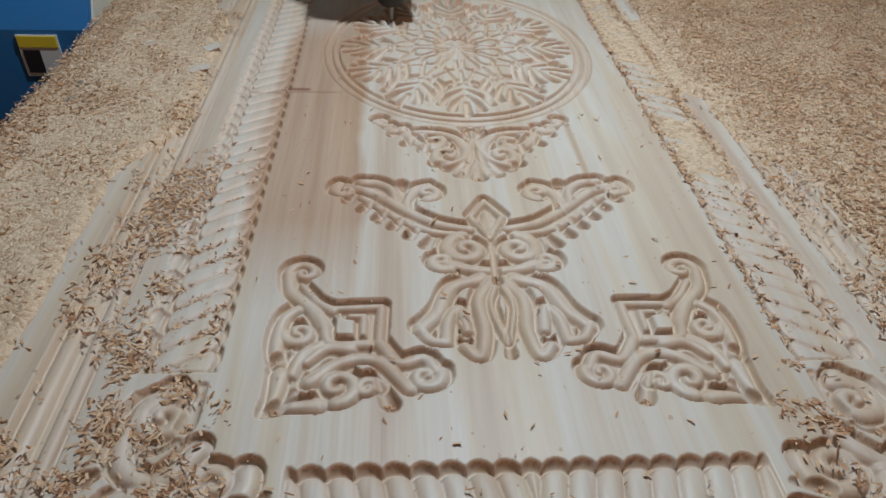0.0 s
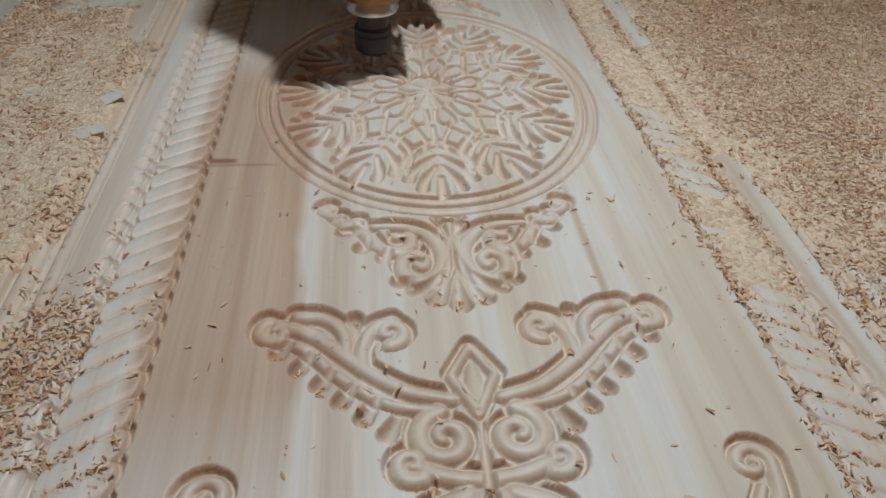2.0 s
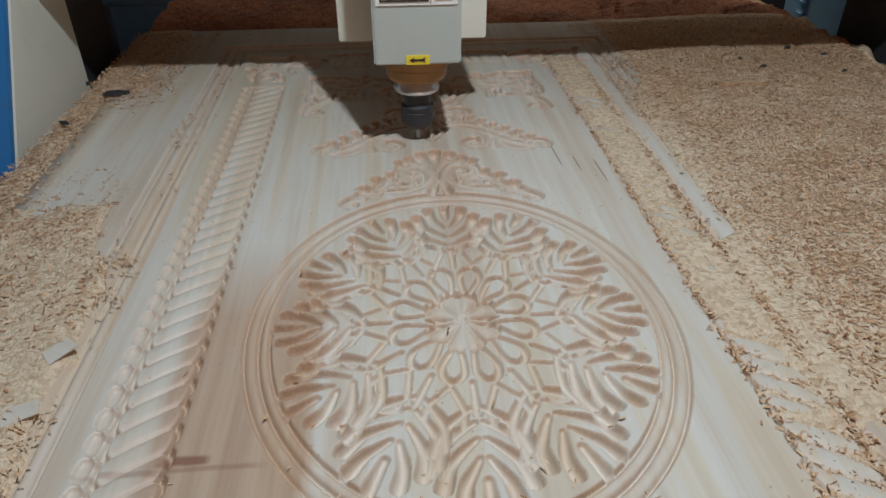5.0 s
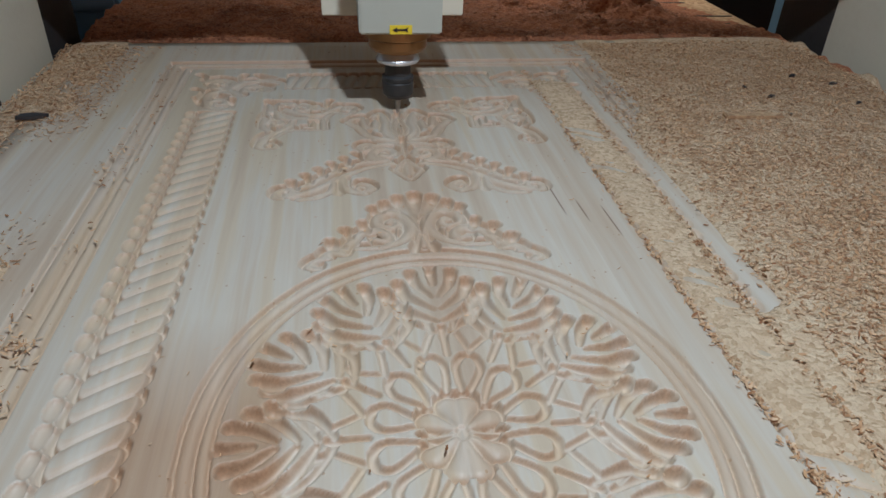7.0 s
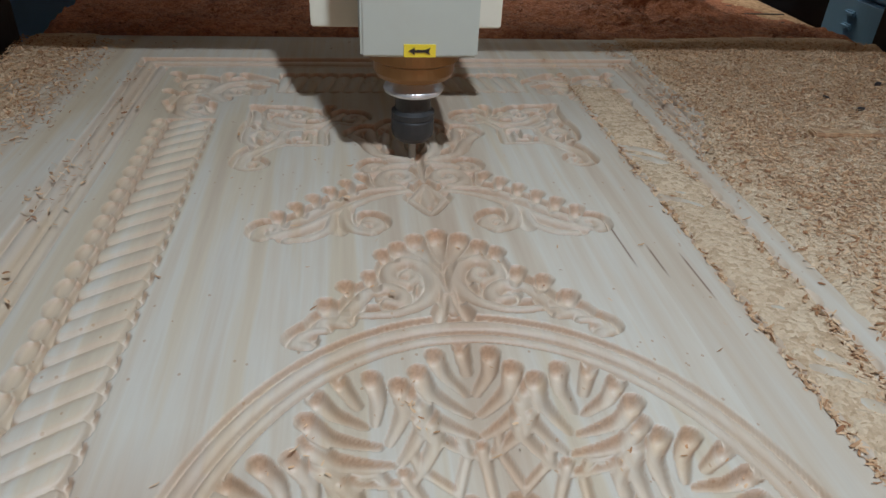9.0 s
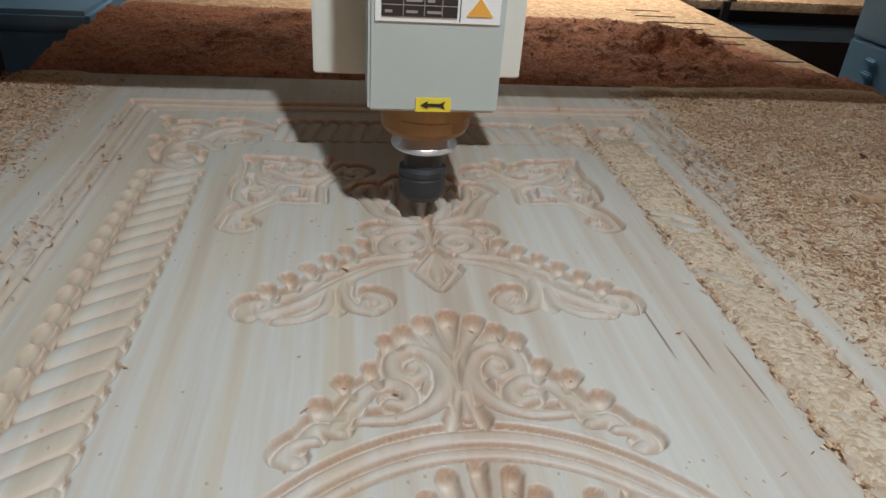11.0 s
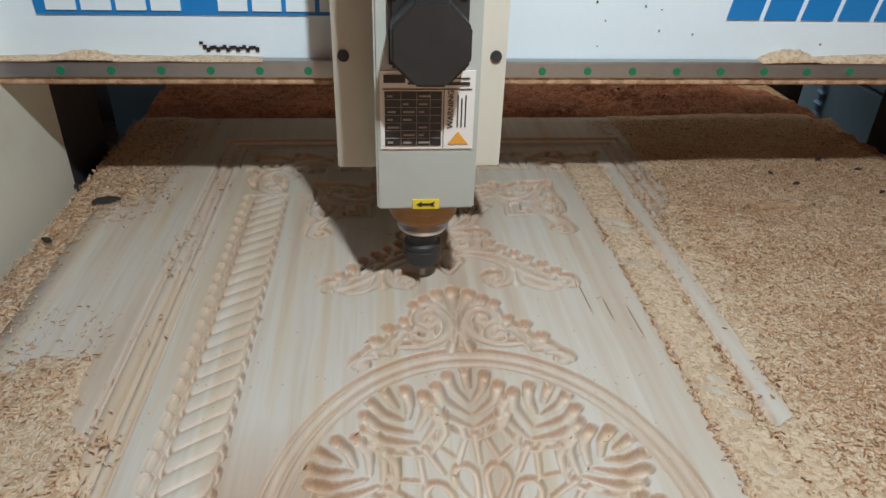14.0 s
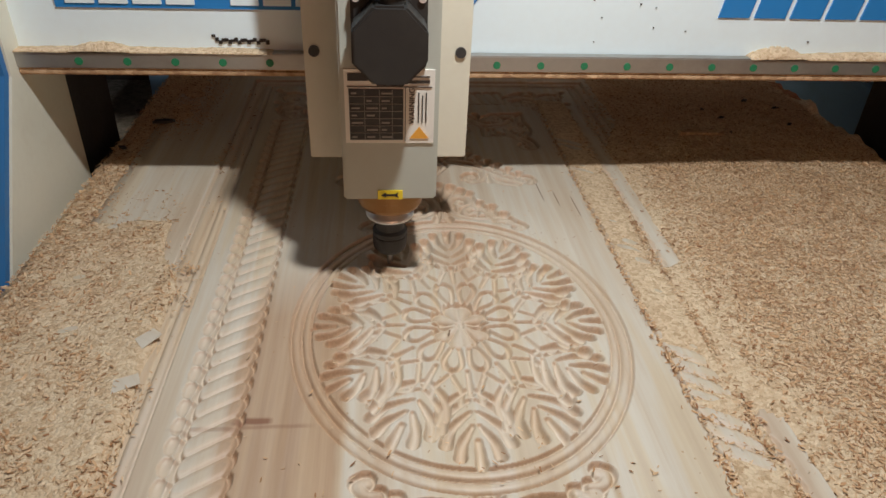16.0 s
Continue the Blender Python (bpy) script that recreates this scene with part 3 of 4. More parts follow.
def shaving_bed():
    xs, ys = np.arange(-0.676, 1.062, 0.008), np.arange(TABLE[2] + 0.01, 1.24, 0.008)
    X, Y = np.meshgrid(xs, ys)
    Z = TOP + pile(X, Y)
    Z -= rise(0.98, 1.05, X) * 0.032 * np.clip(0.75 + bumps(X, Y, 0.12, 9) * 0.35, 0.3, 1.1)
    Z -= rise(-0.655, -0.676, X) * 0.012
    Z = np.maximum(Z, 0.7635)
    ob = grid_mesh("shaving_bed", xs, ys, Z, BED, floor=0.7625)
    return tagged(ob, "thick layer of fine tan pine shavings on the bed", "wood shavings", kind="stuff")


shaving_bed()


def flakes(name, count, density, level, mat, size, seed, area, label):
    """Loose curled flakes strewn by a density between 0 and 1."""
    rng = np.random.default_rng(seed)
    pts = np.zeros((0, 2))
    while len(pts) < count:
        p = np.stack([rng.uniform(area[0], area[1], 200000), rng.uniform(area[2], area[3], 200000)], -1)
        pts = np.concatenate([pts, p[rng.uniform(0, 1, len(p)) < density(p[:, 0], p[:, 1])]])
    pts = pts[:count]
    return strew(name, pts, level(pts[:, 0], pts[:, 1]), mat, size, rng, label)


def strew(name, pts, level, mat, size, rng, label):
    n = len(pts)
    length = size * rng.uniform(0.45, 1.5, n)
    width = length * rng.uniform(0.16, 0.40, n)
    turn = rng.uniform(0, 2 * math.pi, n)
    tip = rng.normal(0, 0.20, n)
    curl = rng.uniform(-0.30, 0.55, n)
    base = level + rng.uniform(0.0003, 0.0028, n)
    ax = np.stack([np.cos(turn) * np.cos(tip), np.sin(turn) * np.cos(tip), np.sin(tip)], -1)
    side = np.stack([-np.sin(turn), np.cos(turn), rng.normal(0, 0.3, n)], -1)
    centre = np.concatenate([pts, base[:, None]], 1)
    co = np.zeros((n, 6, 3))
    for k, (a, b, c) in enumerate(((-0.5, -0.35, 1), (-0.5, 0.35, 1), (0, 0.5, 0), (0, -0.5, 0), (0.5, -0.3, 1), (0.5, 0.3, 1))):
        co[:, k] = centre + ax * (a * length)[:, None] + side * (b * width)[:, None]
        co[:, k, 2] += c * curl * length * 0.35
    i = np.arange(n)[:, None] * 6
    quads = np.concatenate([i + np.array([[0, 3, 2, 1]]), i + np.array([[3, 4, 5, 2]])], 1).reshape(-1, 4)
    me = bpy.data.meshes.new(name)
    me.vertices.add(n * 6)
    me.vertices.foreach_set("co", co.astype(np.float32).ravel())
    me.loops.add(quads.size)
    me.loops.foreach_set("vertex_index", quads.astype(np.int32).ravel())
    me.polygons.add(len(quads))
    me.polygons.foreach_set("loop_start", np.arange(0, quads.size, 4, dtype=np.int32))
    me.update(calc_edges=True)
    me.materials.append(mat)
    return tagged(new(name, me), label, "wood shavings", kind="stuff")


def strewn(x, y):
    patch = np.clip(0.55 + 0.48 * bumps(x, y, 0.09, 21) + 0.3 * bumps(x, y, 0.3, 22), 0, 1)
    clump = np.clip(0.35 + 0.75 * bumps(x, y, 0.07, 23), 0, 1)
    right = rise(0.42 - 0.05 * between(y, -0.35, 0.72, 0.10), 0.50, x) * (0.5 + 0.5 * patch)
    rope_r = between(x, 0.285, 0.362, 0.010) * between(y, -0.75, 1.0, 0.08) * np.where(y < -0.42, 0.10 + 0.5 * clump, np.where(y < 0.30, 0.25 + 0.75 * clump, 0.12 + 0.5 * clump))
    bead_r = between(x, 0.392, 0.45, 0.008) * 0.42 * patch
    left = rise(-0.445 + 0.05 * between(y, -0.34, 0.20, 0.08), -0.50, x) * (1 - rise(0.22, 0.5, y)) * (0.06 + 0.42 * patch ** 2 * (0.15 + 0.85 * rise(-0.55, -0.15, y)))
    rope_l = between(x, -0.375, -0.285, 0.012) * (1 - rise(-0.46, -0.30, y)) * clump ** 2 * 0.9
    heap_l = between(x, -0.40, -0.335, 0.02) * (1 - rise(-0.42, -0.22, y)) * 0.8 * patch ** 2
    bead_l = between(x, -0.446, -0.392, 0.008) * np.where(y < 0.20, 0.5, 0.07) * patch ** 2
    rim = rise(-0.585, -0.62, x) * 0.6
    heap = rise(0.66, 0.84, y) * rise(-0.47, -0.57, x) * 0.7
    scroll = between(np.abs(x), 0.25, 0.37, 0.02) * (y < -0.74) * 0.6 * clump ** 2
    field = np.where(np.abs(x) < 0.3, 0.003, 0.0) * np.where(y < -0.2, 2.0, 0.4)
    return np.minimum(np.maximum.reduce([right, rope_r, bead_r, left, rope_l, heap_l, bead_l, rim, heap, scroll, field]), 1)


def upon(x, y):
    return TOP + np.maximum(pile(x, y), 0) - between(np.abs(x), 0.29, 0.35, 0.004) * 0.004


flakes("shavings", 150000, strewn, upon, CHIP, 0.0060, 5, (-0.670, 1.0, -1.25, 1.2), "loose curled tan shavings strewn over board and bed")


def red_level(x, y):
    """Height of the red sawdust over the bed."""
    front = 1.205 + 0.02 * bumps(x, y * 0, 0.3, 31) - 0.27 * rise(0.62, 0.95, x)
    thick = rise(0, 0.10, y - front) * (0.030 + 0.010 * bumps(x, y, 0.35, 32) + 0.004 * bumps(x, y, 0.05, 33))
    thick *= (1 - 0.92 * rise(0.62, 0.90, x) * rise(1.30, 1.6, y)) * (1 - 0.95 * rise(1.80, 2.08, y))
    heap = np.exp(-(((x - 0.72) / 0.15) ** 2 + ((y - 1.60) / 0.20) ** 2)) * (0.045 + 0.014 * bumps(x, y, 0.07, 34))
    return thick + heap


def red_sawdust():
    xs, ys = np.arange(TABLE[0] + 0.015, TABLE[1] - 0.03, 0.008), np.arange(0.95, 2.2, 0.008)
    X, Y = np.meshgrid(xs, ys)
    Z = 0.758 + red_level(X, Y)
    inside = (X < BOARD[1]) & (Y < BOARD[3])
    Z = np.where(inside, np.minimum(Z, TOP - 0.03), Z)
    Z = np.where((Y < 1.24) & (X >= BOARD[1]), np.maximum(Z, 0.752), Z)
    ob = grid_mesh("red_sawdust", xs, ys, Z, RED)
    return tagged(ob, "deep red-brown sawdust heaped over the bed behind the board", "sawdust", kind="stuff")


red_sawdust()


def red_density(x, y):
    return np.clip(red_level(x, y) * 25, 0, 1) * np.clip(0.5 + 0.5 * bumps(x, y, 0.12, 41), 0.05, 1)


flakes("red_shavings", 16000, red_density, lambda x, y: 0.758 + red_level(x, y), REDCHIP, 0.010, 6, (-0.66, 1.0, 1.0, 2.4), "coarse red-brown shavings on the sawdust heap")


def slots():
    rng = random.Random(4)
    bed = bpy.data.objects["machine_bed"]
    for k in range(16):
        y = 0.93 + 0.085 * k
        x0 = 0.80 + rng.uniform(-0.03, 0.05)
        # the shade inside a sawn slot, laid on as a thin dark strip
        part("slot", box((x0, y, 0.7615), (x0 + rng.uniform(0.10, 0.27), y + 0.008, 0.7637)), DARK, bed)


slots()


def wood_bits():
    b = box((-0.055, -0.011, 0), (0.055, 0.011, 0.008), 0.002)
    ob = part("wood_strip", b, MDF)
    tagged(ob, "thin grey-tan wood strip lying on the shavings", "wood scrap")
    ob.matrix_world = pose(0.645, 0.717, TOP + 0.005, 1, 1, -2)
    b = prism([(-0.024, -0.005), (0.006, -0.009), (0.026, -0.001), (0.008, 0.008), (-0.014, 0.006)], 0, 0.006, "z")
    ob = part("bark_scrap", b, DARK)
    tagged(ob, "small dark splinter of bark on the shavings", "wood scrap")
    ob.matrix_world = pose(-0.600, 0.785, TOP + 0.004, 4, 6, 25)
    for x, y, r in ((-0.427, 0.012, 62), (-0.431, -0.076, 35)):
        b = prism([(-0.020, -0.010), (0.015, -0.013), (0.020, 0.007), (-0.009, 0.013)], 0, 0.0012, "z")
        ob = part("wood_offcut", b, PINE)
        tagged(ob, "small pale offcut lying among the shavings", "offcut", "pale offcuts")
        ob.matrix_world = pose(x, y, TOP + 0.0048, 0, 0, r)

    for x, y, r in ((0.849, 0.936, 10), (0.706, 0.866, 75), (0.909, 0.884, -5), (0.889, 0.773, 20), (0.717, 0.719, 60), (-0.672, 0.839, 80), (-0.645, 0.639, -30), (0.734, 0.816, 5)):
        b = prism([(-0.009, -0.003), (0.004, -0.005), (0.011, 0.001), (0.002, 0.004)], 0, 0.005, "z")
        ob = part("dark_splinter", b, DARK)
        tagged(ob, "short dark splinter lying on the pale shavings", "wood scrap", "dark splinters")
        ob.matrix_world = pose(x, y, TOP + 0.0062, 5, 4, r)


wood_bits()


def groove_chips():
    """Fine waste left lying in the cut grooves."""
    xs, ys, full = CARVED
    rng = np.random.default_rng(12)
    j, i = np.nonzero(full < -0.55 * DEEP)
    pick = rng.integers(0, len(i), 60000)
    x, y, z = xs[i[pick]], ys[j[pick]], TOP + full[j[pick], i[pick]]
    p = np.clip(0.02 + 0.6 * rise(-0.3, -0.6, y) + 0.8 * rise(0.24, 0.32, x) * (y > -0.5), 0, 1) * np.clip(0.5 + 0.6 * bumps(x, y, 0.09, 51), 0, 1)
    keep = rng.uniform(0, 1, len(x)) < p * 0.35
    table = {(round(a, 5), round(b, 5)): c for a, b, c in zip(x[keep], y[keep], z[keep])}
    pts = np.array([k for k in table])
    level = np.array([table[k] for k in table])
    strew("groove_chips", pts, level, CHIP, 0.0042, rng, "fine tan chips lying in the cut grooves")


groove_chips()

# ---- the gantry ----
SLIDE = [
    (0.0, -0.112, 0.122), (0.5, -0.108, 0.120), (1.0, -0.098, 0.078), (1.5, -0.085, 0.056), (2.0, -0.068, 0.046),
    (2.5, -0.054, 0.064), (3.0, -0.048, 0.124), (3.5, -0.041, 0.204), (4.0, -0.033, 0.292), (4.5, -0.025, 0.380),
    (5.5, -0.008, 0.560), (6.5, 0.008, 0.722), (7.0, 0.010, 0.740), (7.5, 0.006, 0.697), (8.0, -0.003, 0.658),
    (9.0, -0.002, 0.616), (10.0, 0.002, 0.604), (10.5, 0.003, 0.608), (11.0, 0.000, 0.624), (11.5, 0.001, 0.664), (12.0, 0.006, 0.700),
    (12.5, 0.005, 0.702), (13.0, -0.007, 0.622), (13.5, -0.022, 0.536), (14.0, -0.036, 0.454), (14.5, -0.049, 0.377),
    (15.0, -0.061, 0.299), (15.5, -0.077, 0.220), (16.0, -0.092, 0.138),
]


def gantry():
    g = new("gantry")
    tagged(g, "white gantry beam with steel guide rail on two cream legs", "machine gantry")
    part("beam", box((-0.74, 0.31, 1.030), (1.12, 0.50, 1.48), 0.004), WHITE, g, "white painted beam front")
    rail = part("guide_rail", box((-0.80, 0.286, 1.046), (1.16, 0.308, 1.074), 0.002), STEEL, g, "dusty steel guide rail")
    for k in range(22):
        x = -0.60 + 0.0775 * k
        part("plug", lathe([(0.0065, 0.2845), (0.0065, 0.287)], (x, 0, 1.0585), 14, "y"), GREEN, rail, "green rail plug")
    part("rail_ledge", box((-0.80, 0.288, 1.034), (1.16, 0.40, 1.045), 0.003), MDF, g, "dusty brown ledge under the rail")
    rng = np.random.default_rng(7)
    for x0, x1, h in ((-0.72, -0.40, 0.006), (-0.615, -0.515, 0.015), (-0.46, -0.28, 0.005), (0.57, 1.10, 0.012), (0.555, 0.66, 0.022)):
        xs, ys = np.linspace(x0, x1, 40), np.linspace(0.283, 0.312, 8)
        X, Y = np.meshgrid(xs, ys)
        hump = np.sin(np.pi * (X - x0) / (x1 - x0)) ** 0.7 * np.sin(np.pi * np.clip((Y - 0.278) / 0.045, 0, 1))
        ridge = grid_mesh("dust_ridge", xs, ys, 1.0735 + h * hump * (0.7 + 0.3 * rng.uniform(0, 1, X.shape)), BED, floor=1.0732)
        ridge.parent = g
        ridge["label"] = "tan sawdust settled on the rail"
    scrawl = bmesh.new()
    for k in range(18):
        x = -0.385 + 0.0052 * k
        z = 1.089 + 0.002 * math.sin(2.1 * k) + 0.008 * max(0, 1 - k)
        box((x, 0.3072, z - 0.002 - 0.001 * (k % 3)), (x + 0.0058, 0.3094, z + 0.002 + 0.0012 * (k % 2)), 0, scrawl)
    part("paint_scrawl", scrawl, INK, g, "black paint mark")
    for k in range(13):
        x, z = rng.uniform(0.05, 0.9), rng.uniform(1.08, 1.2)
        part("splinter", box((x, 0.3075, z), (x + rng.uniform(0.001, 0.003), 0.3102, z + rng.uniform(0.001, 0.004))), DARK, g)
    # two rows of bars stand for the maker's lettering
    blue = part("blue_band", prism([(-0.624, 1.140), (0.045, 1.142), (0.085, 1.20), (0.085, 1.29), (-0.632, 1.29)], 0.307, 0.311), LETTER, g, "blue painted band")
    for k in range(11):
        x = -0.617 + 0.0525 * k + (0.010 if k < 4 else 0.060)
        part("white_bar", prism([(x, 1.1475), (x + 0.045, 1.1475), (x + 0.047, 1.225), (x + 0.002, 1.225)], 0.3045, 0.3075), WHITE, blue)
    for k in range(6):
        x = 0.486 + 0.0655 * k
        part("blue_bar", prism([(x, 1.140), (x + 0.056, 1.140), (x + 0.068, 1.215), (x + 0.012, 1.215)], 0.307, 0.3105), LETTER, g)
    for x, top in ((-0.80, -1), (1.09, 1)):
        leg = part("leg", prism([(0.075, 0.45), (0.447, 0.45), (0.447, 1.60), (0.27, 1.60), (0.26, 1.04), (0.075, 0.76)], x, x + 0.10, "x"), CREAM, g, "cream steel leg side")
        part("front_cover", prism([(0.060, 0.45), (0.073, 0.45), (0.073, 0.762), (0.258, 1.042), (0.268, 1.60), (0.254, 1.60), (0.244, 1.046), (0.060, 0.766)], x - 0.14 if top < 0 else x, x + 0.097 if top < 0 else x + 0.24, "x"), BLUE, leg, "blue front cover")
        part("rear_block", box((x + 0.01, 0.45, 0.60), (x + 0.085, 0.68, 1.10), 0.004), DARK, leg, "dark rear bracket")
    part("caution_label", box((-0.846, 0.056, 0.672), (-0.768, 0.0595, 0.757)), PAPER, g)
    part("caution_head", box((-0.844, 0.054, 0.733), (-0.770, 0.0563, 0.755)), YELLOW, g)
    part("caution_mark", box((-0.840, 0.054, 0.680), (-0.808, 0.0563, 0.727)), INK, g)
    return g


def spindle_head():
    s = new("router_spindle")
    tagged(s, "cream square router spindle with black terminal box and rating label", "router spindle")
    hw = 0.0665
    body = part("spindle_body", box((-hw, 0, 0.950), (hw, 0.135, 1.42), 0.003), GREYCREAM, s, "grey-cream painted square housing")
    plate = part("carriage_plate", box((-0.128, 0.170, 0.938), (0.128, 0.188, 1.50), 0.002), CREAM, s, "cream carriage plate")
    part("slide_block", box((-0.11, 0.189, 1.066), (0.11, 0.306, 1.45), 0.003), DARK, s)
    part("spacer", box((-0.05, 0.136, 0.965), (0.05, 0.169, 1.40), 0.002), CREAM, s)
    for x in (-0.112, 0.112):
        for z in (1.115, 1.33):
            part("bolt", lathe([(0.0085, 0.166), (0.0085, 0.1705)], (x, 0, z), 16, "y"), BLACK, plate)
    # rating label
    label = part("rating_label", box((-0.060, -0.0022, 1.040), (0.060, 0.0005, 1.143)), PAPER, body, "silver rating label with a black table")
    part("table", box((-0.054, -0.0036, 1.045), (0.018, -0.002, 1.117)), INK, label)
    lines = bmesh.new()
    for k in range(1, 7):
        box((-0.054, -0.0046, 1.045 + 0.0103 * k), (0.018, -0.0034, 1.0457 + 0.0103 * k), 0, lines)
    for x in (-0.034, -0.014, 0.003):
        box((x, -0.0046, 1.045), (x + 0.0007, -0.0034, 1.117), 0, lines)
    for r in range(7):
        for c, x in enumerate((-0.051, -0.031, -0.011)):
            if (r * 3 + c * 5) % 4 != 3:
                box((x, -0.0046, 1.0484 + 0.0103 * r), (x + 0.007 + 0.004 * ((r + c) % 3), -0.0034, 1.0508 + 0.0103 * r), 0, lines)
    part("table_grid", lines, RULE, label)
    head = bmesh.new()
    box((-0.055, -0.0036, 1.128), (-0.028, -0.002, 1.138), 0, head)
    box((-0.025, -0.0036, 1.126), (0.000, -0.002, 1.129), 0, head)
    box((0.012, -0.0036, 1.125), (0.053, -0.002, 1.129), 0, head)
    box((0.016, -0.0036, 1.133), (0.053, -0.002, 1.1345), 0, head)
    box((-0.056, -0.0036, 1.1195), (0.056, -0.002, 1.1205), 0, head)
    box((0.0205, -0.0036, 1.042), (0.0213, -0.002, 1.120), 0, head)
    part("label_print", head, INK, label)
    part("warning_triangle", prism([(0.027, 1.047), (0.053, 1.047), (0.040, 1.064)], -0.0036, -0.002), ORANGE, label)
    txt = bpy.data.curves.new("warning_text", "FONT")
    txt.body, txt.size, txt.extrude, txt.align_x = "WARNING", 0.0105, 0.0004, "LEFT"
    word = new("warning_text", txt)
    word.data.materials.append(INK)
    word.parent = label
    word.matrix_basis = Matrix.Translation((0.033, -0.003, 1.068)) @ Matrix(((0, -1, 0, 0), (0, 0, -1, 0), (1, 0, 0, 0), (0, 0, 0, 1)))
    small = bmesh.new()
    for k in range(3):
        box((0.038 + 0.005 * k, -0.0036, 1.070), (0.0395 + 0.005 * k, -0.002, 1.112 - 0.004 * (k % 2)), 0, small)
    part("small_print", small, INK, label)
    # terminal box
    tb = part("terminal_base", box((-0.048, -0.012, 1.148), (0.048, 0.002, 1.242), 0.004), PLASTIC, body)
    oct_ = [(0.050 * math.cos(radians(22.5 + 45 * k)), 1.188 + 0.052 * math.sin(radians(22.5 + 45 * k))) for k in range(8)]
    cover = prism(oct_, -0.060, -0.010)
    bmesh.ops.bevel(cover, geom=cover.edges[:], offset=0.003, segments=2, affect="EDGES")
    part("terminal_cover", cover, PLASTIC, body, "black octagonal terminal cover")
    for x in (-0.041, 0.041):
        part("cover_screw", lathe([(0.005, -0.015), (0.005, -0.011)], (x, 0, 1.235), 12, "y"), CHROME, tb)
    gland = lathe([(0.018, 1.236), (0.018, 1.248), (0.022, 1.249), (0.022, 1.262), (0.017, 1.263), (0.017, 1.272), (0.023, 1.273), (0.023, 1.285), (0.019, 1.286), (0.019, 1.42)], (0.002, -0.034, 0), 24)
    part("cable_gland", gland, PLASTIC, body, "ribbed black cable gland")
    # arrow sticker
    st = part("arrow_sticker", box((-0.018, -0.002, 0.9515), (0.018, 0.0005, 0.9655)), YELLOW, body, "yellow sticker with a black arrow")
    part("arrow", prism([(-0.013, 0.9585), (-0.006, 0.9625), (-0.006, 0.9600), (0.006, 0.9600), (0.012, 0.9625), (0.010, 0.9585), (0.012, 0.9545), (0.006, 0.9570), (-0.006, 0.9570), (-0.006, 0.9545)], -0.0032, -0.0018), INK, st)
    # nose, cap, tool holder and cutter
    at = (0, 0.067, 0)
    part("collar", lathe([(0.040, 0.908), (0.047, 0.911), (0.050, 0.917), (0.050, 0.930), (0.057, 0.934), (0.057, 0.949)], at, 48), BRASS, s, "brown bronze nose collar")
    part("cap_ring", lathe([(0.024, 0.886), (0.0365, 0.889), (0.0380, 0.892), (0.0370, 0.895), (0.027, 0.907), (0.024, 0.9095)], at, 40), CHROME, s, "bright steel cap ring")
    part("tool_holder", lathe([(0.0215, 0.863), (0.0225, 0.866), (0.0225, 0.8895)], at, 32), BLACK, s)
    part("collet_nut", lathe([(0.010, 0.821), (0.021, 0.824), (0.0265, 0.831), (0.0275, 0.838), (0.0275, 0.852), (0.0264, 0.854), (0.0275, 0.856), (0.0275, 0.862), (0.022, 0.866)], at, 40), BLACK, s, "black collet nut")
    part("cutter", lathe([(0.0015, 0.786), (0.005, 0.796), (0.005, 0.823)], at, 16), STEEL, s)
    return s


# ---- the workshop round the machine ----


def unseen_room():
    # unseen walls and ceiling, added so lamp light bounces; gaps face the fills
    part_ = [("floor", (-4, -5, -0.1), (5, 6, 0.0), CONCRETE), ("shell_ceiling", (-4, -5, 3.2), (5, 6, 3.3), GREY),
             ("shell_west", (-4.1, -5, 0), (-4, 6, 3.2), GREY),              ("shell_north", (-4, 6, 0), (5, 6.1, 3.2), GREY)]
    for name, lo, hi, mat in part_:
        tagged(part(name, box(lo, hi), mat), kind="structure")
    wall = box((5, -5, 0), (5.1, -2.2, 3.2))
    box((5, 0.4, 0), (5.1, 6, 3.2), 0, wall)
    box((5, -2.2, 0), (5.1, 0.4, 1.0), 0, wall)
    box((5, -2.2, 2.5), (5.1, 0.4, 3.2), 0, wall)
    tagged(part("shell_east", wall, GREY), kind="structure")
    wall = box((-4, -5.1, 0), (-0.8, -5, 3.2))
    box((2.2, -5.1, 0), (5, -5, 3.2), 0, wall)
    box((-0.8, -5.1, 0), (2.2, -5, 0.9), 0, wall)
    box((-0.8, -5.1, 2.7), (2.2, -5, 3.2), 0, wall)
    tagged(part("shell_south", wall, GREY), kind="structure")


unseen_room()


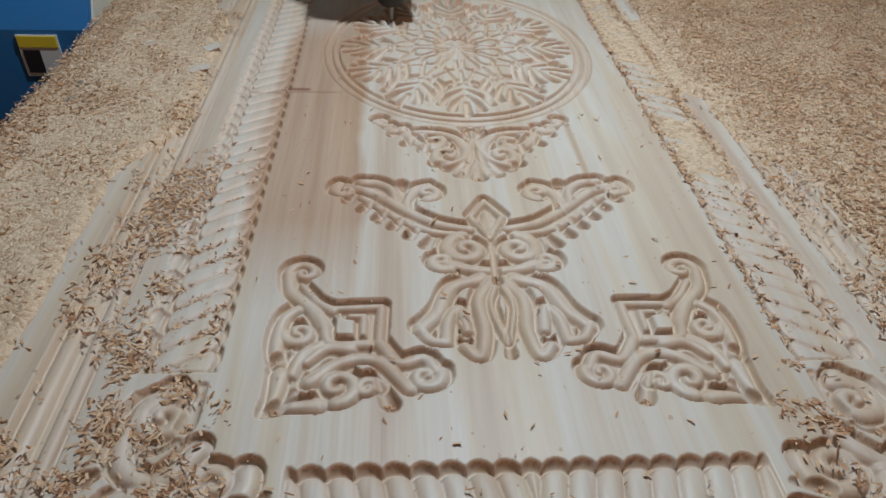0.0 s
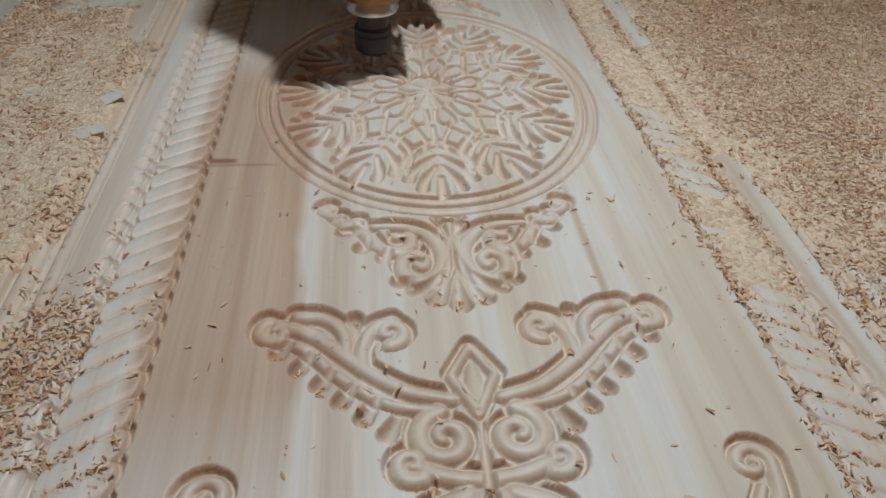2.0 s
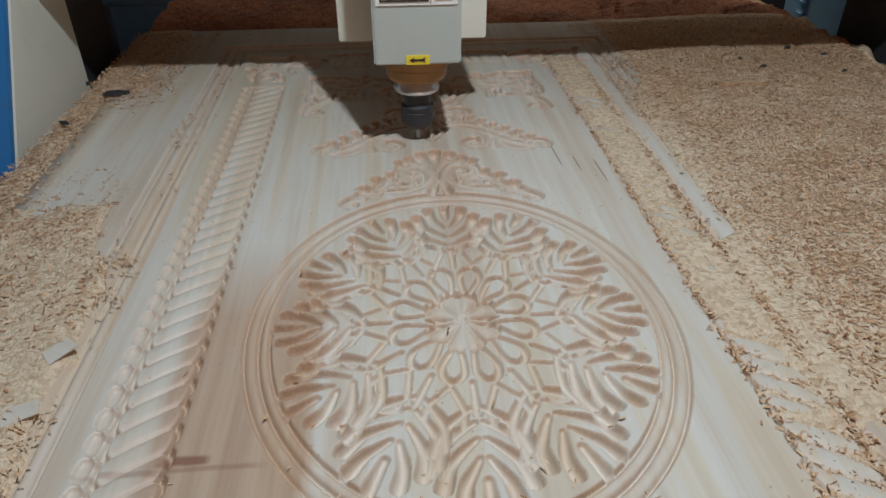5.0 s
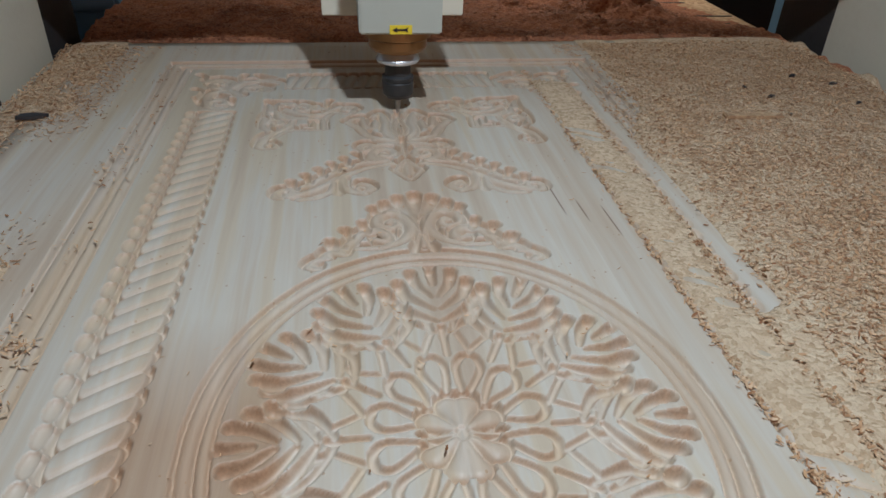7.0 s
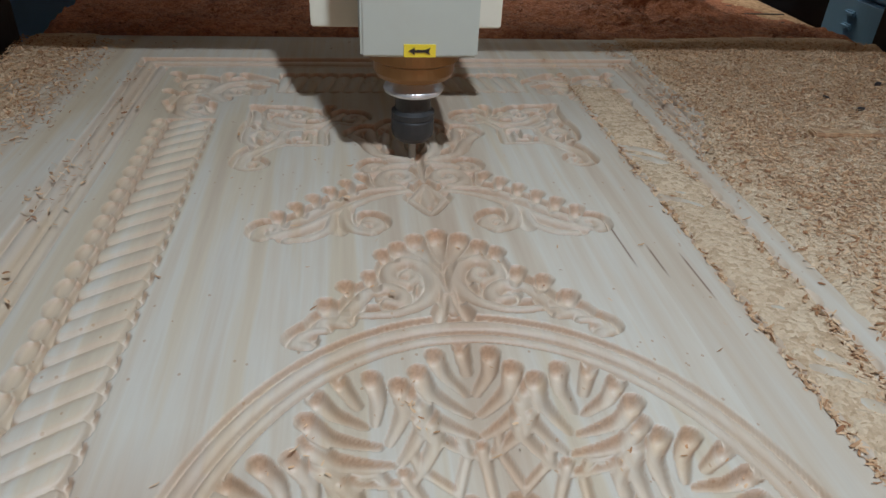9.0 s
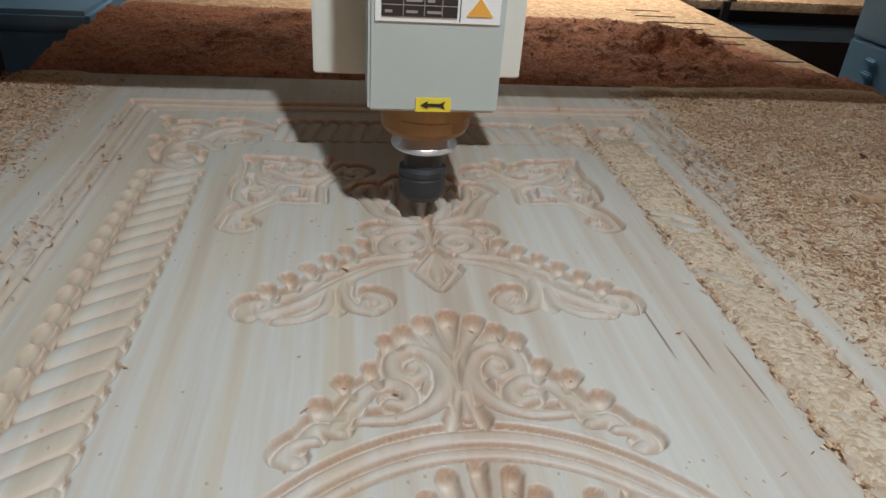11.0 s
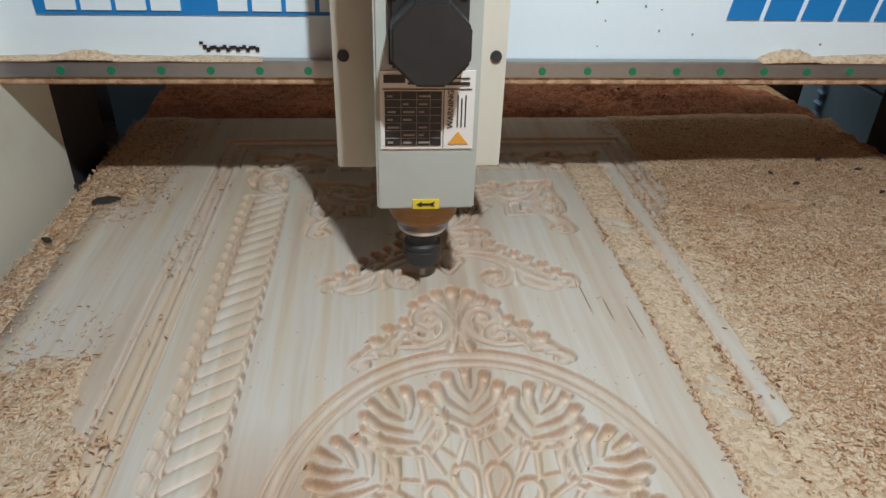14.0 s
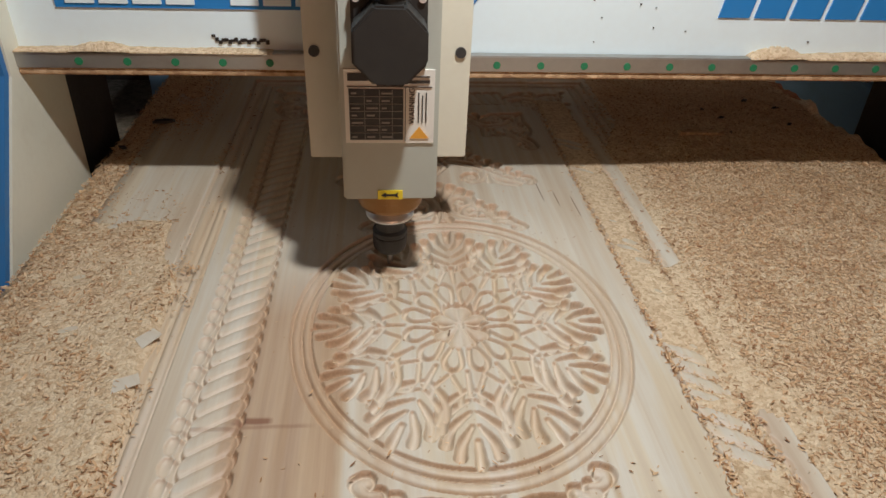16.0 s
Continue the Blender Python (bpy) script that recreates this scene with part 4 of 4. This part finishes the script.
def cabinets():
    c = new("steel_cabinet")
    tagged(c, "pale blue steel machine cabinet with a rounded top rail", "cabinet")
    part("cabinet_body", box((-0.95, 1.80, 0), (-0.715, 2.3, 0.735), 0.008), PALEBLUE, c)
    part("top_rail", box((-0.97, 1.775, 0.737), (-0.715, 2.3, 0.785), 0.012), PALEBLUE, c)
    e = new("electric_cabinet")
    tagged(e, "pale grey-blue control cabinet with pressed vents", "cabinet")
    part("cabinet_body", box((1.30, 1.0, 0), (1.9, 1.77, 0.80), 0.006), PALEBLUE, e)
    for k in range(6):
        part("vent", box((1.288, 1.63, 0.575 + 0.035 * k), (1.301, 1.675, 0.592 + 0.035 * k), 0.005), PALEBLUE, e)
    part("cabinet_top", box((1.30, 1.0, 0.804), (1.9, 1.77, 1.25), 0.006), PALEBLUE, e)
    m = new("back_machine")
    tagged(m, "dark machine frame with blue guide bars behind the bed", "machine")
    part("frame", box((-3.0, 3.4, 0), (3.5, 3.8, 1.3), 0.01), DARK, m)
    for z in (0.44, 0.60, 0.95):
        part("bar", box((-2.6, 3.3, z), (3.2, 3.39, z + 0.07), 0.01), PALEBLUE, m)
    t = part("timber_slab", box((0.35, 2.95, 0.0), (1.55, 3.29, 0.05), 0.004), PINE)
    tagged(t, "thick sawn timber slab laid across the rear machine", "timber")
    t.matrix_world = pose(0, 0, 0.703, 0, 0, 0)
    part("shelf", box((-2.6, 2.85, 0.66), (3.2, 3.30, 0.70), 0.006), MDF, m, "dusty tan machine top")
    cable = bmesh.new()
    box((1.413, 2.494, 1.1), (1.422, 2.506, 3.2), 0, cable)
    prev = None
    for k in range(9):
        f = k / 8
        c = (1.42 - 0.16 * f, 2.5, 1.12 - 0.66 * f + 0.05 * math.sin(3.1 * f))
        if prev:
            box((min(prev[0], c[0]) - 0.006, 2.494, min(prev[2], c[2])), (max(prev[0], c[0]) + 0.002, 2.506, max(prev[2], c[2])), 0, cable)
        prev = c
    tagged(part("hanging_cable", cable, PLASTIC), "thin black cable hanging behind the bed", "cable")
    b = new("ceiling_lamp")
    tagged(b, "bare round bulb hanging on a long cord", "lamp")
    part("cord", box((BULB[0] - 0.004, BULB[1] - 0.004, BULB[2] + 0.12), (BULB[0] + 0.004, BULB[1] + 0.004, 3.2)), PLASTIC, b)
    part("socket", lathe([(0.018, BULB[2] + 0.08), (0.020, BULB[2] + 0.12)], (BULB[0], BULB[1], 0), 20), PLASTIC, b)


cabinets()

GANTRY, SPINDLE = gantry(), spindle_head()


def motions():
    walk(GANTRY, [(t, pose(0, y, 0)) for t, x, y in SLIDE])
    walk(SPINDLE, [(t, pose(x, y, 0)) for t, x, y in SLIDE])


motions()
